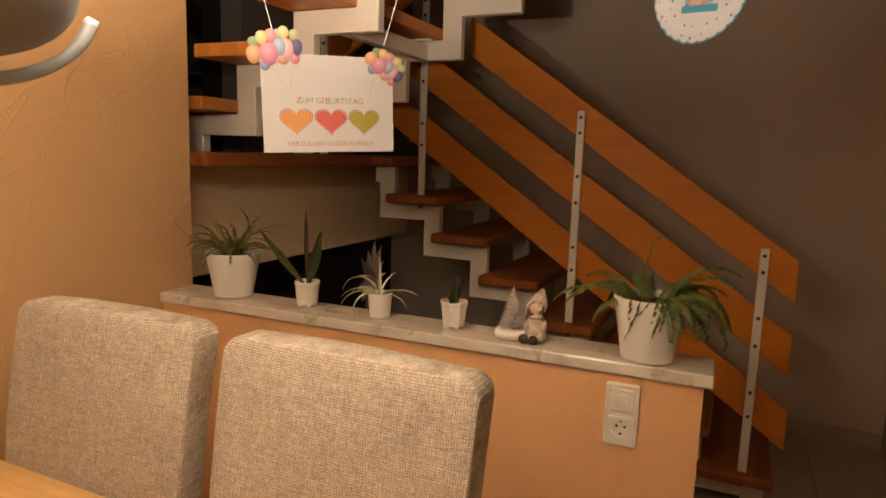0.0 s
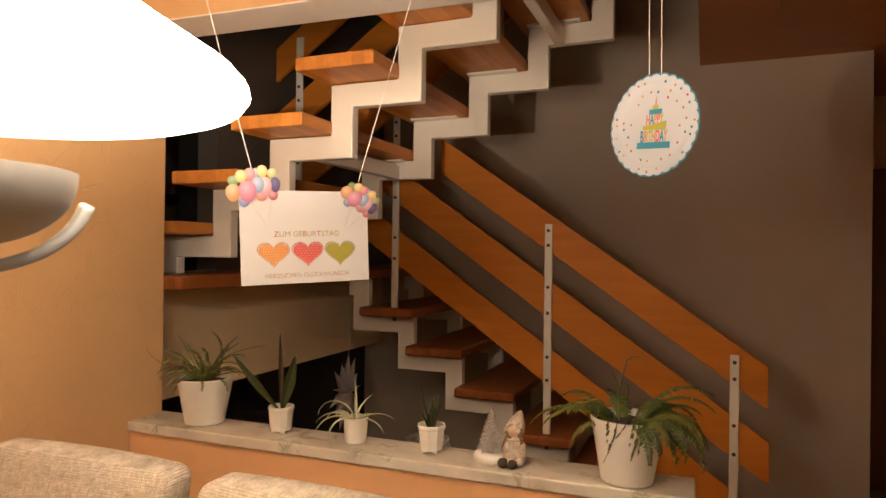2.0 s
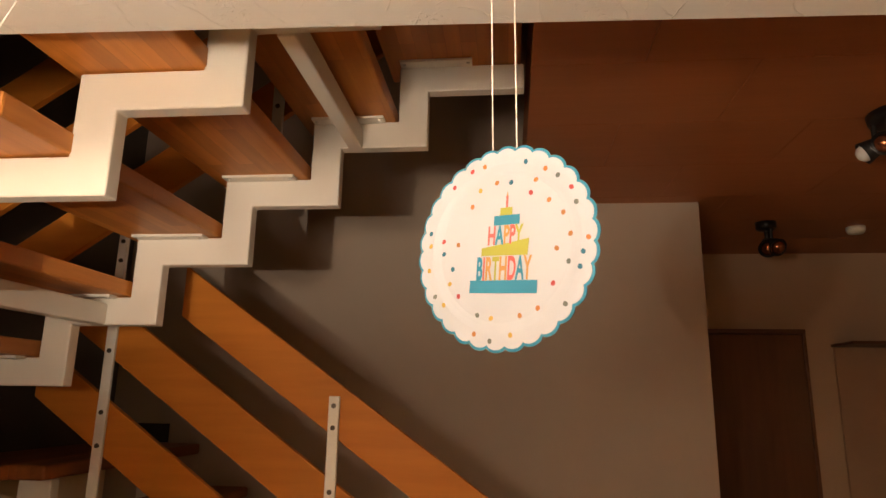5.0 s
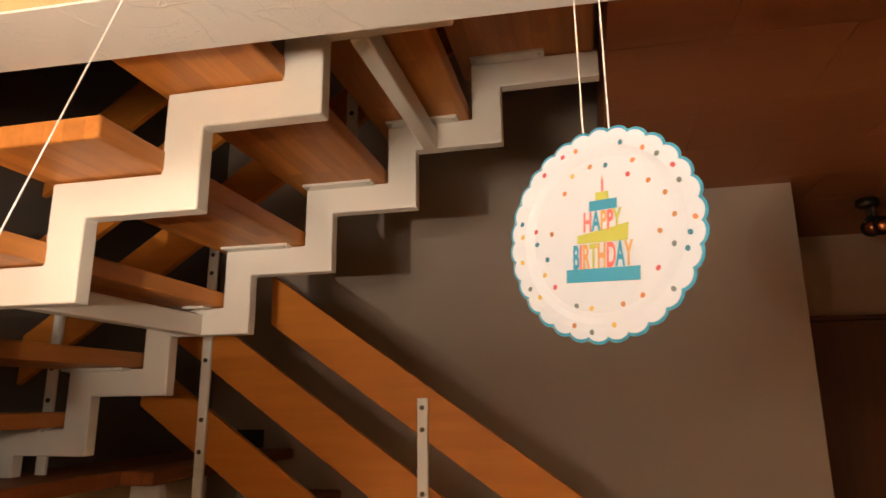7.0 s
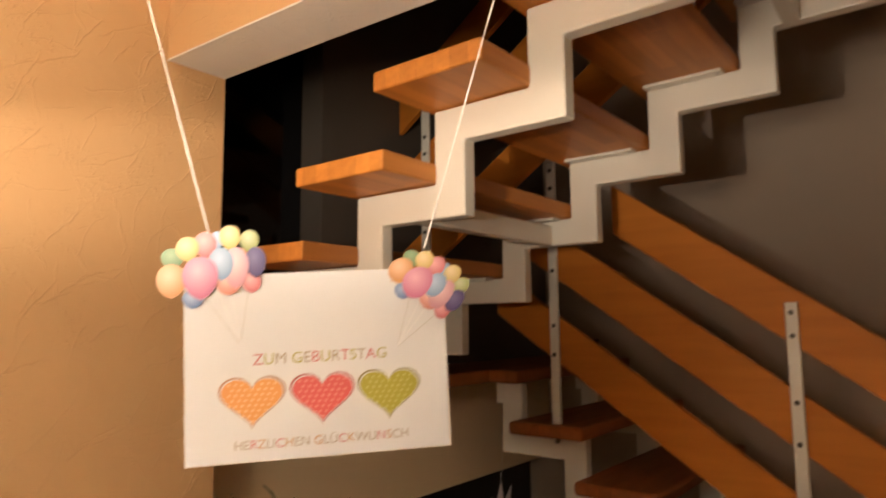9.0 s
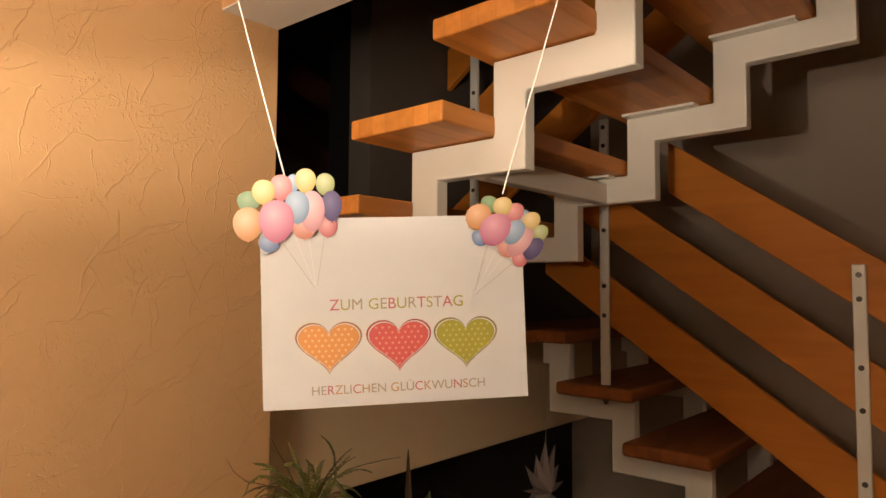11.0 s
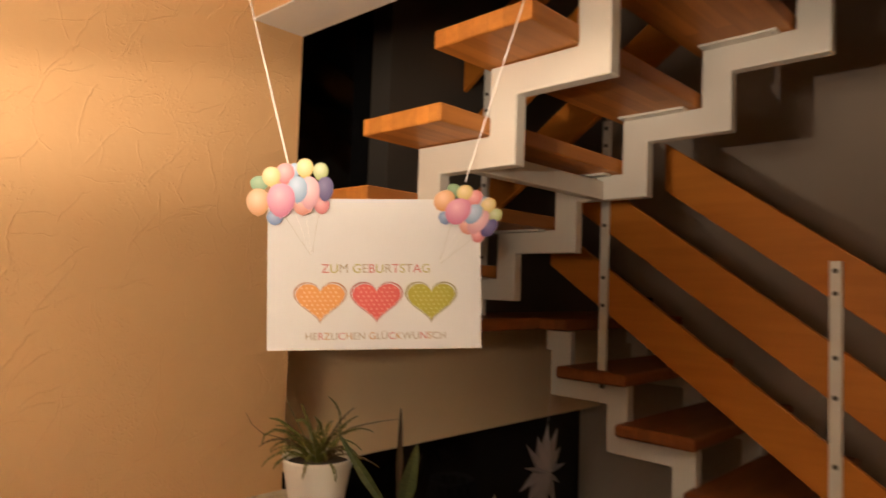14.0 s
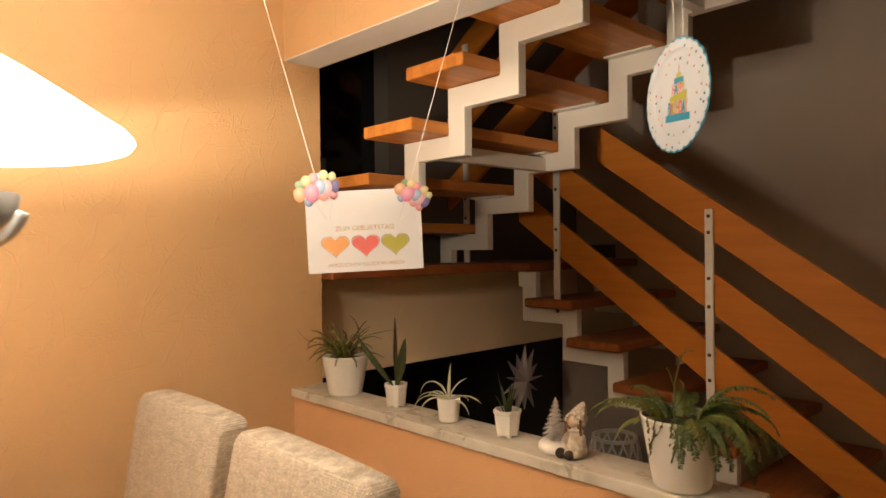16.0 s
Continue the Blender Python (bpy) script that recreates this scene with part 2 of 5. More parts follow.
SOIL = material("potting_soil", (0.035, 0.022, 0.014), 0.95, 0, (0.06, 0.04, 0.025), 60, 4, bump=0.6, bump_scale=120)


# ---- mesh helpers ----
def part(name, bm, mat, parent=None, label="", smooth=False):
    me = bpy.data.meshes.new(name)
    bm.normal_update()
    bm.to_mesh(me)
    bm.free()
    me.materials.append(mat)
    if smooth:
        for p in me.polygons:
            p.use_smooth = True
    ob = new(name, me)
    if parent:
        ob.parent = parent
    if label:
        ob["label"] = label
    return ob


def thing(name, place=(0, 0, 0), turn=0.0):
    ob = new(name)
    ob.empty_display_size = 0.05
    ob.matrix_world = pose(*place, 0, 0, turn)
    return ob


def add_box(bm, x0, x1, y0, y1, z0, z1, bevel=0.0, seg=2):
    r = bmesh.ops.create_cube(bm, size=1.0)
    v = r["verts"]
    bmesh.ops.transform(bm, matrix=Matrix.Translation(((x0 + x1) / 2, (y0 + y1) / 2, (z0 + z1) / 2)) @ Matrix.Diagonal((x1 - x0, y1 - y0, z1 - z0, 1)), verts=v)
    if bevel:
        edges = list({e for q in v for e in q.link_edges})
        bmesh.ops.bevel(bm, geom=edges, offset=bevel, segments=seg, affect="EDGES", profile=0.5)
    return bm


def box(x0, x1, y0, y1, z0, z1, bevel=0.0, seg=2):
    return add_box(bmesh.new(), x0, x1, y0, y1, z0, z1, bevel, seg)


def prism(points, y0, y1, bevel=0.0):
    """A polygon in x and z, extruded from y0 to y1."""
    bm = bmesh.new()
    f = bm.faces.new([bm.verts.new((x, y0, z)) for x, z in points])
    r = bmesh.ops.extrude_face_region(bm, geom=[f])
    bmesh.ops.translate(bm, verts=[g for g in r["geom"] if isinstance(g, bmesh.types.BMVert)], vec=(0, y1 - y0, 0))
    bmesh.ops.recalc_face_normals(bm, faces=bm.faces)
    if bevel:
        bmesh.ops.bevel(bm, geom=list(bm.edges), offset=bevel, segments=2, affect="EDGES", profile=0.5)
    return bm


def lathe(profile, n=40, bm=None, at=(0, 0, 0)):
    """Spin rows of (radius, height) round z."""
    bm = bm or bmesh.new()
    rings = []
    for r, z in profile:
        if r < 1e-5:
            rings.append([bm.verts.new((at[0], at[1], at[2] + z))])
        else:
            rings.append([bm.verts.new((at[0] + r * math.cos(2 * math.pi * i / n), at[1] + r * math.sin(2 * math.pi * i / n), at[2] + z)) for i in range(n)])
    for a, b in zip(rings, rings[1:]):
        if len(a) == 1 and len(b) == 1:
            continue
        for i in range(n):
            j = (i + 1) % n
            q = [a[0], b[i], b[j]] if len(a) == 1 else [a[i], a[j], b[0]] if len(b) == 1 else [a[i], a[j], b[j], b[i]]
            bm.faces.new(q)
    bmesh.ops.recalc_face_normals(bm, faces=bm.faces)
    return bm


def tube(points, radius, n=6, bm=None, taper=1.0):
    bm = bm or bmesh.new()
    pts = [Vector(p) for p in points]
    rings = []
    for i, p in enumerate(pts):
        d = (pts[min(i + 1, len(pts) - 1)] - pts[max(i - 1, 0)]).normalized()
        u = d.orthogonal().normalized()
        w = d.cross(u)
        r = radius * (1 + (taper - 1) * i / max(1, len(pts) - 1))
        rings.append([bm.verts.new(p + r * (math.cos(2 * math.pi * k / n) * u + math.sin(2 * math.pi * k / n) * w)) for k in range(n)])
    for a, b in zip(rings, rings[1:]):
        for k in range(n):
            bm.faces.new((a[k], a[(k + 1) % n], b[(k + 1) % n], b[k]))
    bm.faces.new(rings[0][::-1])
    bm.faces.new(rings[-1])
    return bm


# ---- structure ----
CEIL = 2.53
BACK = 3.915
WESTX = -1.735
HALLX = 0.745
WINX = -2.0
LANDING = 1.402
S = lambda ob, label="", category="": tagged(ob, label, category, "", "structure")  # noqa: E731

floor = S(part("floor", box(-2.4, 3.2, -2.6, 5.2, -0.12, -0.004), GROUT), "tiled floor with grey joints", "floor")
S(part("wall_west", box(-2.3, WESTX, -2.6, 1.797, -0.004, CEIL), ORANGE), "apricot wall with trowelled plaster relief", "wall")
S(part("wall_south", box(-2.3, 3.2, -2.8, -2.6, 0, CEIL), ORANGE), "apricot dining room wall", "wall")
# unseen; given a light colour to bounce lamp light to the stairs and hall
S(part("wall_east_bounce", box(3.0, 3.2, -2.6, 5.2, 0, CEIL), CREAM), "unseen light wall that closes the room and bounces light", "wall")
S(part("wall_north", box(WINX - 0.2, HALLX, BACK, BACK + 0.2, 0, 5.2), TAUPE), "taupe painted wall behind the stairs", "wall")
S(part("wall_hall_side", box(HALLX - 0.2, HALLX, BACK + 0.2, 5.03, 0, CEIL), TAUPE), "taupe hall wall", "wall")
S(part("wall_hall_end", box(HALLX - 0.2, 3.2, 5.03, 5.23, 0, CEIL), HALLWARM), "pale hall end wall", "wall")
S(part("wall_hall_east", box(1.664, 1.79, 2.75, 4.078, 0, CEIL), HALLWARM), "pale hall partition wall", "wall")
# stairwell side: glazed below and above a spandrel
S(part("wall_stairwell_spandrel", box(WINX - 0.2, WINX, 1.797, BACK, 0.90, LANDING - 0.002), CREAM), "cream painted spandrel wall under the landing", "wall")
S(part("wall_stairwell_upper", box(WINX - 0.2, WINX, 2.355, BACK, LANDING - 0.002, 5.2), SHADEWALL), "wall beside the stair window, its shade in the colour", "wall")
# unseen shell of the upper floor, added so the shaft stays dark
S(part("wall_stairwell_top", box(WINX - 0.2, WINX, 1.797, 2.355, 4.2, 5.2), TAUPE), "unseen taupe wall over the stair window, closing the shaft", "wall")
S(part("wall_upper_south", box(-2.2, 0.2, 1.655, 1.795, CEIL + 0.27, 5.2), TAUPE), "unseen upper stairwell wall that keeps the shaft dark", "wall")
S(part("wall_upper_east", box(-0.05, 0.15, 1.795, BACK, CEIL + 1.9, 5.2), TAUPE), "unseen upper stairwell wall that keeps the shaft dark", "wall")
S(part("ceiling_upper", box(-2.2, 1.6, 1.6, 4.0, 5.2, 5.3), WHITEPL), "unseen upper floor ceiling that keeps the shaft dark", "ceiling")
S(part("wall_upper_far", box(1.4, 1.6, 1.6, 4.0, CEIL + 0.27, 5.2), TAUPE), "unseen upper floor wall that keeps the shaft dark", "wall")
S(part("ceiling_dining", box(-2.3, 3.2, -2.6, 1.72, CEIL, CEIL + 0.27), WHITEPL), "white plaster dining room ceiling", "ceiling")
cb = box(-0.065, 3.2, 1.76, 5.23, CEIL + 0.012, CEIL + 0.27)
for i in range(6):
    for j in range(9):
        x0, y0 = -0.065 + i * 0.62 - (0.31 if j % 2 else 0), 1.77 + j * 0.41
        add_box(cb, max(x0, -0.065), min(x0 + 0.6185, 3.2), y0, min(y0 + 0.4085, 5.23), CEIL, CEIL + 0.0125, 0.001, 1)
hall_ceiling = S(part("ceiling_hall", cb, CEILBROWN), "brown wood panelled hall ceiling", "ceiling")

win = S(thing("window_1", (WINX - 0.12, 1.797, 0)), "dark night window under the stair landing", "window")
part("pane", box(-0.01, 0.01, 0.04, 2.1, 0.1, 0.90), GLASSDARK, win)
part("frame", box(-0.03, 0.03, 0.0, 0.05, 0.0, 0.90), FRAMEDARK, win)
win = S(thing("window_2", (WINX - 0.12, 1.797, LANDING - 0.002)), "tall dark night window beside the stairs", "window")
part("pane", box(-0.01, 0.01, 0.0, 0.558, 0.0, 2.80), GLASSDARK, win)

# half wall with its marble sill, and the beam over it, turned slightly against the stairs
SILLTURN, SILLZ = 1.2, 0.943
half = S(thing("wall_half", (WESTX, 1.668, 0), SILLTURN), "salmon plaster half wall under a marble sill", "wall")
part("body", box(0.0, 1.675, 0.0, 0.125, -0.004, SILLZ - 0.032), SALMON, half)
sill = tagged(thing("marble_sill", (WESTX, 1.654, SILLZ - 0.032), SILLTURN), "cream grey veined marble sill on the half wall", "sill")
part("slab", box(0.0, 1.695, 0.0, 0.155, 0.0, 0.032, 0.004), MARBLE, sill)
BEAMZ = 2.204
beam = S(thing("wall_beam", (WESTX, 1.641, BEAMZ), 2.0), "plaster beam over the half wall opening", "beam")
part("front", box(-0.1, 4.9, 0.0, 0.012, 0.004, CEIL - BEAMZ), ORANGE, beam)
part("soffit", box(-0.1, 4.9, 0.0, 0.155, 0.0, 0.004), WHITEPL, beam)
part("core", box(-0.1, 4.9, 0.012, 0.155, 0.004, CEIL - BEAMZ + 0.27), TAUPE, beam)


# ---- stairs ----
G, R, X0, Z0 = 0.2515, 0.1715, -1.124, 1.809
SH, SW = 0.079, 0.085
sx = lambda k: X0 + G * k  # noqa: E731
sz = lambda k: Z0 + R * k  # noqa: E731


def zigzag_up(k0, k1, xend, foot):
    low, top = [(sx(k0 - 1), foot)], [(sx(k0 - 1) - SW, foot)]
    for k in range(k0, k1 + 1):
        low += [(sx(k - 1), sz(k)), (sx(k) if k < k1 else xend, sz(k))]
        top += [(sx(k - 1) - SW, sz(k) + SH), (sx(k) - SW if k < k1 else xend, sz(k) + SH)]
    return low + top[::-1]


upper = tagged(thing("upper_stair_flight"), "open upper stair flight with beech treads on cream zigzag steel stringers", "stairs")
for y0, dx, dz in ((2.010, -0.006, 0.0), (2.652, 0.008, 0.0)):
    part("stringer", prism([(x + dx, z + dz) for x, z in zigzag_up(-2, 4, -0.092, LANDING)], y0, y0 + 0.04, 0.004), STEELWHITE, upper, "cream lacquered zigzag steel stringer")
for k in range(-2, 5):
    part("tread", box(sx(k - 1) - SW - 0.03, sx(k) - SW - 0.001 if k < 4 else -0.093, 1.832, 2.753, sz(k) + SH + 0.0035, sz(k) + SH + 0.048, 0.005), TREAD, upper, "beech tread")
for x, z in ((-1.305, sz(0)), (-0.589, sz(2) + 0.168)):
    part("crossbar", box(x, x + 0.04, 2.05, 2.652, z, z + 0.06, 0.004), STEELWHITE, upper, "cream steel crossbar")
for k in range(-2, 5):
    x0, x1, z = sx(k - 1) - SW + 0.012, sx(k) - SW - 0.03, sz(k) + SH
    br = part("bracket", box(x0, x1, 2.612, 2.651, z - 0.005, z + 0.003, 0.001), STEELWHITE, upper)
    for x in (x0 + 0.012, x1 - 0.012):
        part("screw", lathe([(0, 0), (0.0055, 0), (0.0045, -0.003), (0, -0.004)], 10, at=(x, 2.628, z - 0.005)), BRIGHT, br)

landing = tagged(thing("stair_landing"), "beech stair landing slab between the flights, shade in its colour", "landing")
part("slab", box(WINX, -1.6905, 1.80, BACK, LANDING - 0.045, LANDING, 0.004), TREADSHADE, landing)
part("nosing", box(-1.690, -1.66, 1.80, 2.874, LANDING - 0.0455, LANDING + 0.0005, 0.005), TREADSHADE, landing, "beech edge strip")
part("nosing", box(-1.690, -1.548, 2.875, BACK - 0.01, LANDING - 0.0455, LANDING + 0.0005, 0.010, 3), TREADSHADE, landing, "beech edge strip over the lower flight")

S(part("skirting", box(WINX + 0.001, -1.71, BACK - 0.005, BACK - 0.001, LANDING + 0.001, LANDING + 0.085), FRAMEDARK), "dark skirting board on the wall above the landing", "skirting")

GL, RL = 0.2497, 0.174
lx = lambda j: -1.588 + GL * (j - 1)  # noqa: E731
lz = lambda j: 1.224 - RL * (j - 1)  # noqa: E731
lower = tagged(thing("lower_stair_flight"), "open lower stair flight with beech treads in a shaded tone on steel stringers", "stairs")


def zigzag_down(j1):
    top = [(-1.70, LANDING - 0.05)]
    low = [(-1.70, LANDING - 0.05 - SH)]
    for j in range(1, j1 + 1):
        t = lz(j) - 0.046
        top += [(lx(j), top[-1][1]), (lx(j), t)]
        low += [(lx(j) - SW, low[-1][1]), (lx(j) - SW, t - SH)]
    top += [(lx(j1 + 1), top[-1][1]), (lx(j1 + 1), 0.0)]
    low += [(lx(j1 + 1) - SW, low[-1][1]), (lx(j1 + 1) - SW, 0.0)]
    return low + top[::-1]


for y0 in (2.955, 3.60):
    part("stringer", prism([(x + 0.013, z) for x, z in zigzag_down(7)], y0, y0 + 0.04, 0.004), STEELWHITE, lower, "cream lacquered zigzag steel stringer")
for j in range(1, 8):
    part("tread", box(lx(j) + 0.001, lx(j) + GL + 0.04, 2.875, BACK - 0.02, lz(j) - 0.045, lz(j), 0.012, 3), TREADSHADE, lower, "beech tread in a shaded tone")

rail = tagged(thing("stair_railing"), "stair railing of three sloping beech boards on cream steel posts", "railing")
SLOPE = -RL / GL
for z, xa, xb in ((1.586, -1.19, 0.207), (1.294, -1.66, 0.213), (0.998, -1.66, 0.225)):
    c = lambda x: z + SLOPE * (x + 0.665)  # noqa: E731
    part("board", prism([(xa, c(xa) - 0.083), (xb, c(xb) - 0.083), (xb, c(xb) + 0.083), (xa, c(xa) + 0.083)], 2.930, 2.954, 0.003), RAIL, rail, "sloping beech rail board")
for x, j in ((-1.414, 1), (-0.665, 4), (0.085, 7)):
    p = part("post", box(x - 0.0168, x + 0.0168, 2.916, 2.929, lz(j), lz(j) + 0.922, 0.003), STEELWHITE, rail, "cream flat steel post")
    part("nut", lathe([(0, lz(j) - 0.045), (0.009, lz(j) - 0.045), (0.009, lz(j) - 0.060), (0.004, lz(j) - 0.066), (0, lz(j) - 0.066)], 10, at=(x, 2.9225, 0)), BOLT, p)
    for h in (0.893, 0.828, 0.644, 0.531, 0.338, 0.237):
        b = lathe([(0, 0.003), (0.0075, 0.003), (0.0075, 0), (0, 0)], 12)
        bmesh.ops.transform(b, matrix=pose(x, 2.916, lz(j) + h, 90, 0, 0), verts=b.verts)
        part("bolt", b, BOLT, p)

urail = tagged(thing("upper_stair_railing"), "upper flight railing of sloping beech boards on steel posts", "railing")
US = R / G
for dz, xa, xb in ((0.310, -1.995, 0.0), (0.632, -1.995, 0.0), (0.955, -1.995, 0.0)):
    c = lambda x: sz(0) + SH + 0.046 + dz + US * (x - sx(0) + 0.16)  # noqa: E731
    part("board", prism([(xa, c(xa) - 0.080), (xb, c(xb) - 0.080), (xb, c(xb) + 0.080), (xa, c(xa) + 0.080)], 2.752, 2.777, 0.003), RAIL, urail, "sloping beech rail board")
for x, z in ((-1.85, LANDING), (sx(2) - SW - 0.14, sz(2) + SH + 0.046)):
    p = part("post", box(x - 0.018, x + 0.018, 2.737, 2.750, z, z + (1.12 if z == LANDING else 0.905), 0.003), STEELWHITE, urail, "cream flat steel post")
    for h in (0.881, 0.815, 0.627, 0.513, 0.327, 0.227):
        b = lathe([(0, 0.003), (0.0075, 0.003), (0.0075, 0), (0, 0)], 12)
        bmesh.ops.transform(b, matrix=pose(x, 2.737, z + h, 90, 0, 0), verts=b.verts)
        part("bolt", b, BOLT, p)

# ---- dining things ----
table = tagged(thing("dining_table", (-0.69, 0.476, 0)), "honey oak dining table under the pendant lamp", "table")
part("tabletop", box(-0.75, 0.75, -0.46, 0.46, 0.715, 0.75, 0.006), TABLEWOOD, table)
for a in (-1, 1):
    for b in (-1, 1):
        part("leg", box(a * 0.66 - 0.035, a * 0.66 + 0.035, b * 0.38 - 0.035, b * 0.38 + 0.035, 0, 0.715, 0.004), TABLEWOOD, table)


def woven(name, c1, c2):
    m = material(name, c1, 0.9, 0, c2, 70.0, 3, spec=0.2)
    nt = m.node_tree
    n, l = nt.nodes, nt.links
    tc = n.new("ShaderNodeTexCoord")
    hs = []
    for axis in ("X", "Z"):
        w = n.new("ShaderNodeTexWave")
        w.bands_direction = axis
        w.inputs["Scale"].default_value, w.inputs["Distortion"].default_value, w.inputs["Detail"].default_value = 72.0, 3.0, 2
        w.inputs["Detail Scale"].default_value = 3.0
        l.new(tc.outputs["Object"], w.inputs["Vector"])
        hs.append(w)
    mx = n.new("ShaderNodeMath")
    mx.operation = "MULTIPLY"
    l.new(hs[0].outputs["Fac"], mx.inputs[0])
    l.new(hs[1].outputs["Fac"], mx.inputs[1])
    bp = n.new("ShaderNodeBump")
    bp.inputs["Strength"].default_value, bp.inputs["Distance"].default_value = 0.6, 0.003
    l.new(mx.outputs[0], bp.inputs["Height"])
    b = n["Principled BSDF"]
    l.new(bp.outputs["Normal"], b.inputs["Normal"])
    old = b.inputs["Base Color"].links[0].from_socket
    mix = n.new("ShaderNodeMix")
    mix.data_type = "RGBA"
    mix.blend_type = "MULTIPLY"
    rp = n.new("ShaderNodeValToRGB")
    rp.color_ramp.elements[0].color, rp.color_ramp.elements[1].color = (0.70, 0.66, 0.60, 1), (1, 1, 1, 1)
    rp.color_ramp.elements[1].position = 0.45
    l.new(mx.outputs[0], rp.inputs["Fac"])
    mix.inputs["Factor"].default_value = 1.0
    for st, lo in (((40, 40, 460), 0.84), ((460, 40, 40), 0.88), ((330, 330, 330), 0.78)):
        mp = n.new("ShaderNodeMapping")
        mp.inputs["Scale"].default_value = st
        l.new(tc.outputs["Object"], mp.inputs["Vector"])
        nz = n.new("ShaderNodeTexNoise")
        nz.inputs["Scale"].default_value, nz.inputs["Detail"].default_value = 1.0, 2
        l.new(mp.outputs[0], nz.inputs["Vector"])
        mr = n.new("ShaderNodeMapRange")
        mr.inputs["From Min"].default_value, mr.inputs["From Max"].default_value = 0.34, 0.60
        mr.inputs["To Min"].default_value, mr.inputs["To Max"].default_value = lo, 1.12
        l.new(nz.outputs["Fac"], mr.inputs["Value"])
        slub = n.new("ShaderNodeMix")
        slub.data_type = "RGBA"
        slub.blend_type = "MULTIPLY"
        slub.inputs["Factor"].default_value = 1.0
        l.new(old, slub.inputs["A"])
        l.new(mr.outputs[0], slub.inputs["B"])
        old = slub.outputs["Result"]
    l.new(old, mix.inputs["A"])
    l.new(rp.outputs["Color"], mix.inputs["B"])
    l.new(mix.outputs["Result"], b.inputs["Base Color"])
    return m


FABRIC = woven("beige_woven_fabric", (0.57, 0.50, 0.41), (0.50, 0.435, 0.355))
OPAL = material("lit_opal_glass", (0.9, 0.86, 0.8), 0.3, emit=(1.0, 0.825, 0.62), strength=48.0)
OPALSOFT = material("lit_frosted_glass", (0.9, 0.86, 0.8), 0.4, emit=(1.0, 0.825, 0.62), strength=10.4)
SATIN = material("satin_grey_metal", (0.21, 0.20, 0.185), 0.42, 0.3, (0.19, 0.18, 0.168), 6, 2)
FROST = material("frosted_glass_band", (0.28, 0.29, 0.285), 0.3, 0.0, (0.25, 0.26, 0.26), 6, 2, coat=0.3)
CORD = material("grey_cord", (0.3, 0.29, 0.28), 0.6)

# ---- pendant lamp ----
lamp = tagged(thing("pendant_lamp", tuple(LAMP)), "pendant lamp with lit white glass saucer over a satin metal bowl", "lamp")
dome = [(0, 1.775), (0.03174, 1.7820), (0.08463, 1.7620), (0.1376, 1.7320), (0.1904, 1.6980), (0.2327, 1.6700), (0.2592, 1.6530), (0.2692, 1.6420), (0.2703, 1.6360), (0.2644, 1.6280), (0.2486, 1.6320), (0.2221, 1.6550), (0.1269, 1.7160), (0, 1.748)]
part("glass_shade", lathe(dome, 64), OPAL, lamp, "lit white opal glass saucer", True)
part("diffuser", lathe([(0.2634, 1.6272), (0.2433, 1.6210), (0.2009, 1.6150), (0.1376, 1.6110), (0.07405, 1.6100), (0.07405, 1.6140), (0.1376, 1.6150), (0.2009, 1.6190), (0.2433, 1.6245), (0.2634, 1.6272)], 64), OPALSOFT, lamp, "frosted glass underside", True)
rb, deep = 0.117, 0.072
cap = [(rb * (1 - q ** 2.3) ** 0.435, 1.556 - deep * q) for q in (0, 0.1, 0.2, 0.32, 0.44, 0.56, 0.68, 0.78, 0.86, 0.92, 0.965, 0.99)] + [(0.0, 1.556 - deep)]
inner = [(r * 0.965, z + 0.004) for r, z in cap[::-1]]
inner[-1] = (rb - 0.004, 1.5565)
part("bowl", lathe(cap + inner, 56), SATIN, lamp, "satin grey metal bowl", True)
# a curved glass strap that carries the bowl from below
bm = bmesh.new()
rows = []
for i in range(41):
    q = -1.235 + 2.47 * i / 40
    cu, cz = math.sin(q), math.cos(q)
    k = 1 / (abs(cu) ** 2.4 + abs(cz) ** 2.4) ** (1 / 2.4)
    o = Vector((0.135 * cu * k, 0, 1.560 - 0.101 * cz * k))
    d = Vector((cu / 0.135, 0, -cz / 0.101)).normalized()
    rows.append([bm.verts.new(o - d * t + Vector((0, w, 0))) for t, w in ((0.002, -0.014), (0.0, -0.011), (0.0, 0.011), (0.002, 0.014), (0.0095, 0.014), (0.0115, 0.011), (0.0115, -0.011), (0.0095, -0.014))])
for a, b in zip(rows, rows[1:]):
    for k in range(8):
        bm.faces.new((a[k], a[(k + 1) % 8], b[(k + 1) % 8], b[k]))
bm.faces.new(rows[0][::-1])
bm.faces.new(rows[-1])
bmesh.ops.recalc_face_normals(bm, faces=bm.faces)
bmesh.ops.rotate(bm, cent=(0, 0, 0), matrix=Matrix.Rotation(math.atan2(0.88, 0.47), 3, "Z"), verts=bm.verts)
part("band", bm, FROST, lamp, "curved frosted glass strap under the bowl", True)
part("holder", lathe([(0, 1.4795), (0.010, 1.4795), (0.010, 1.470), (0, 1.470)], 16), SATIN, lamp)
part("cord", tube([(0, 0, 1.77), (0, 0, CEIL)], 0.004, 8), CORD, lamp)
part("rod", tube([(-0.018, -0.041, 1.484), (-0.018, -0.041, 1.602)], 0.002, 6), CORD, lamp)
# unseen cylinder beside the bulb, added to keep its direct light off the plate
b = lathe([(0, 0.022), (0.0090, 0.022), (0.0098, 0.027), (0.0098, 0.058), (0.006, 0.064), (0, 0.064)], 20)
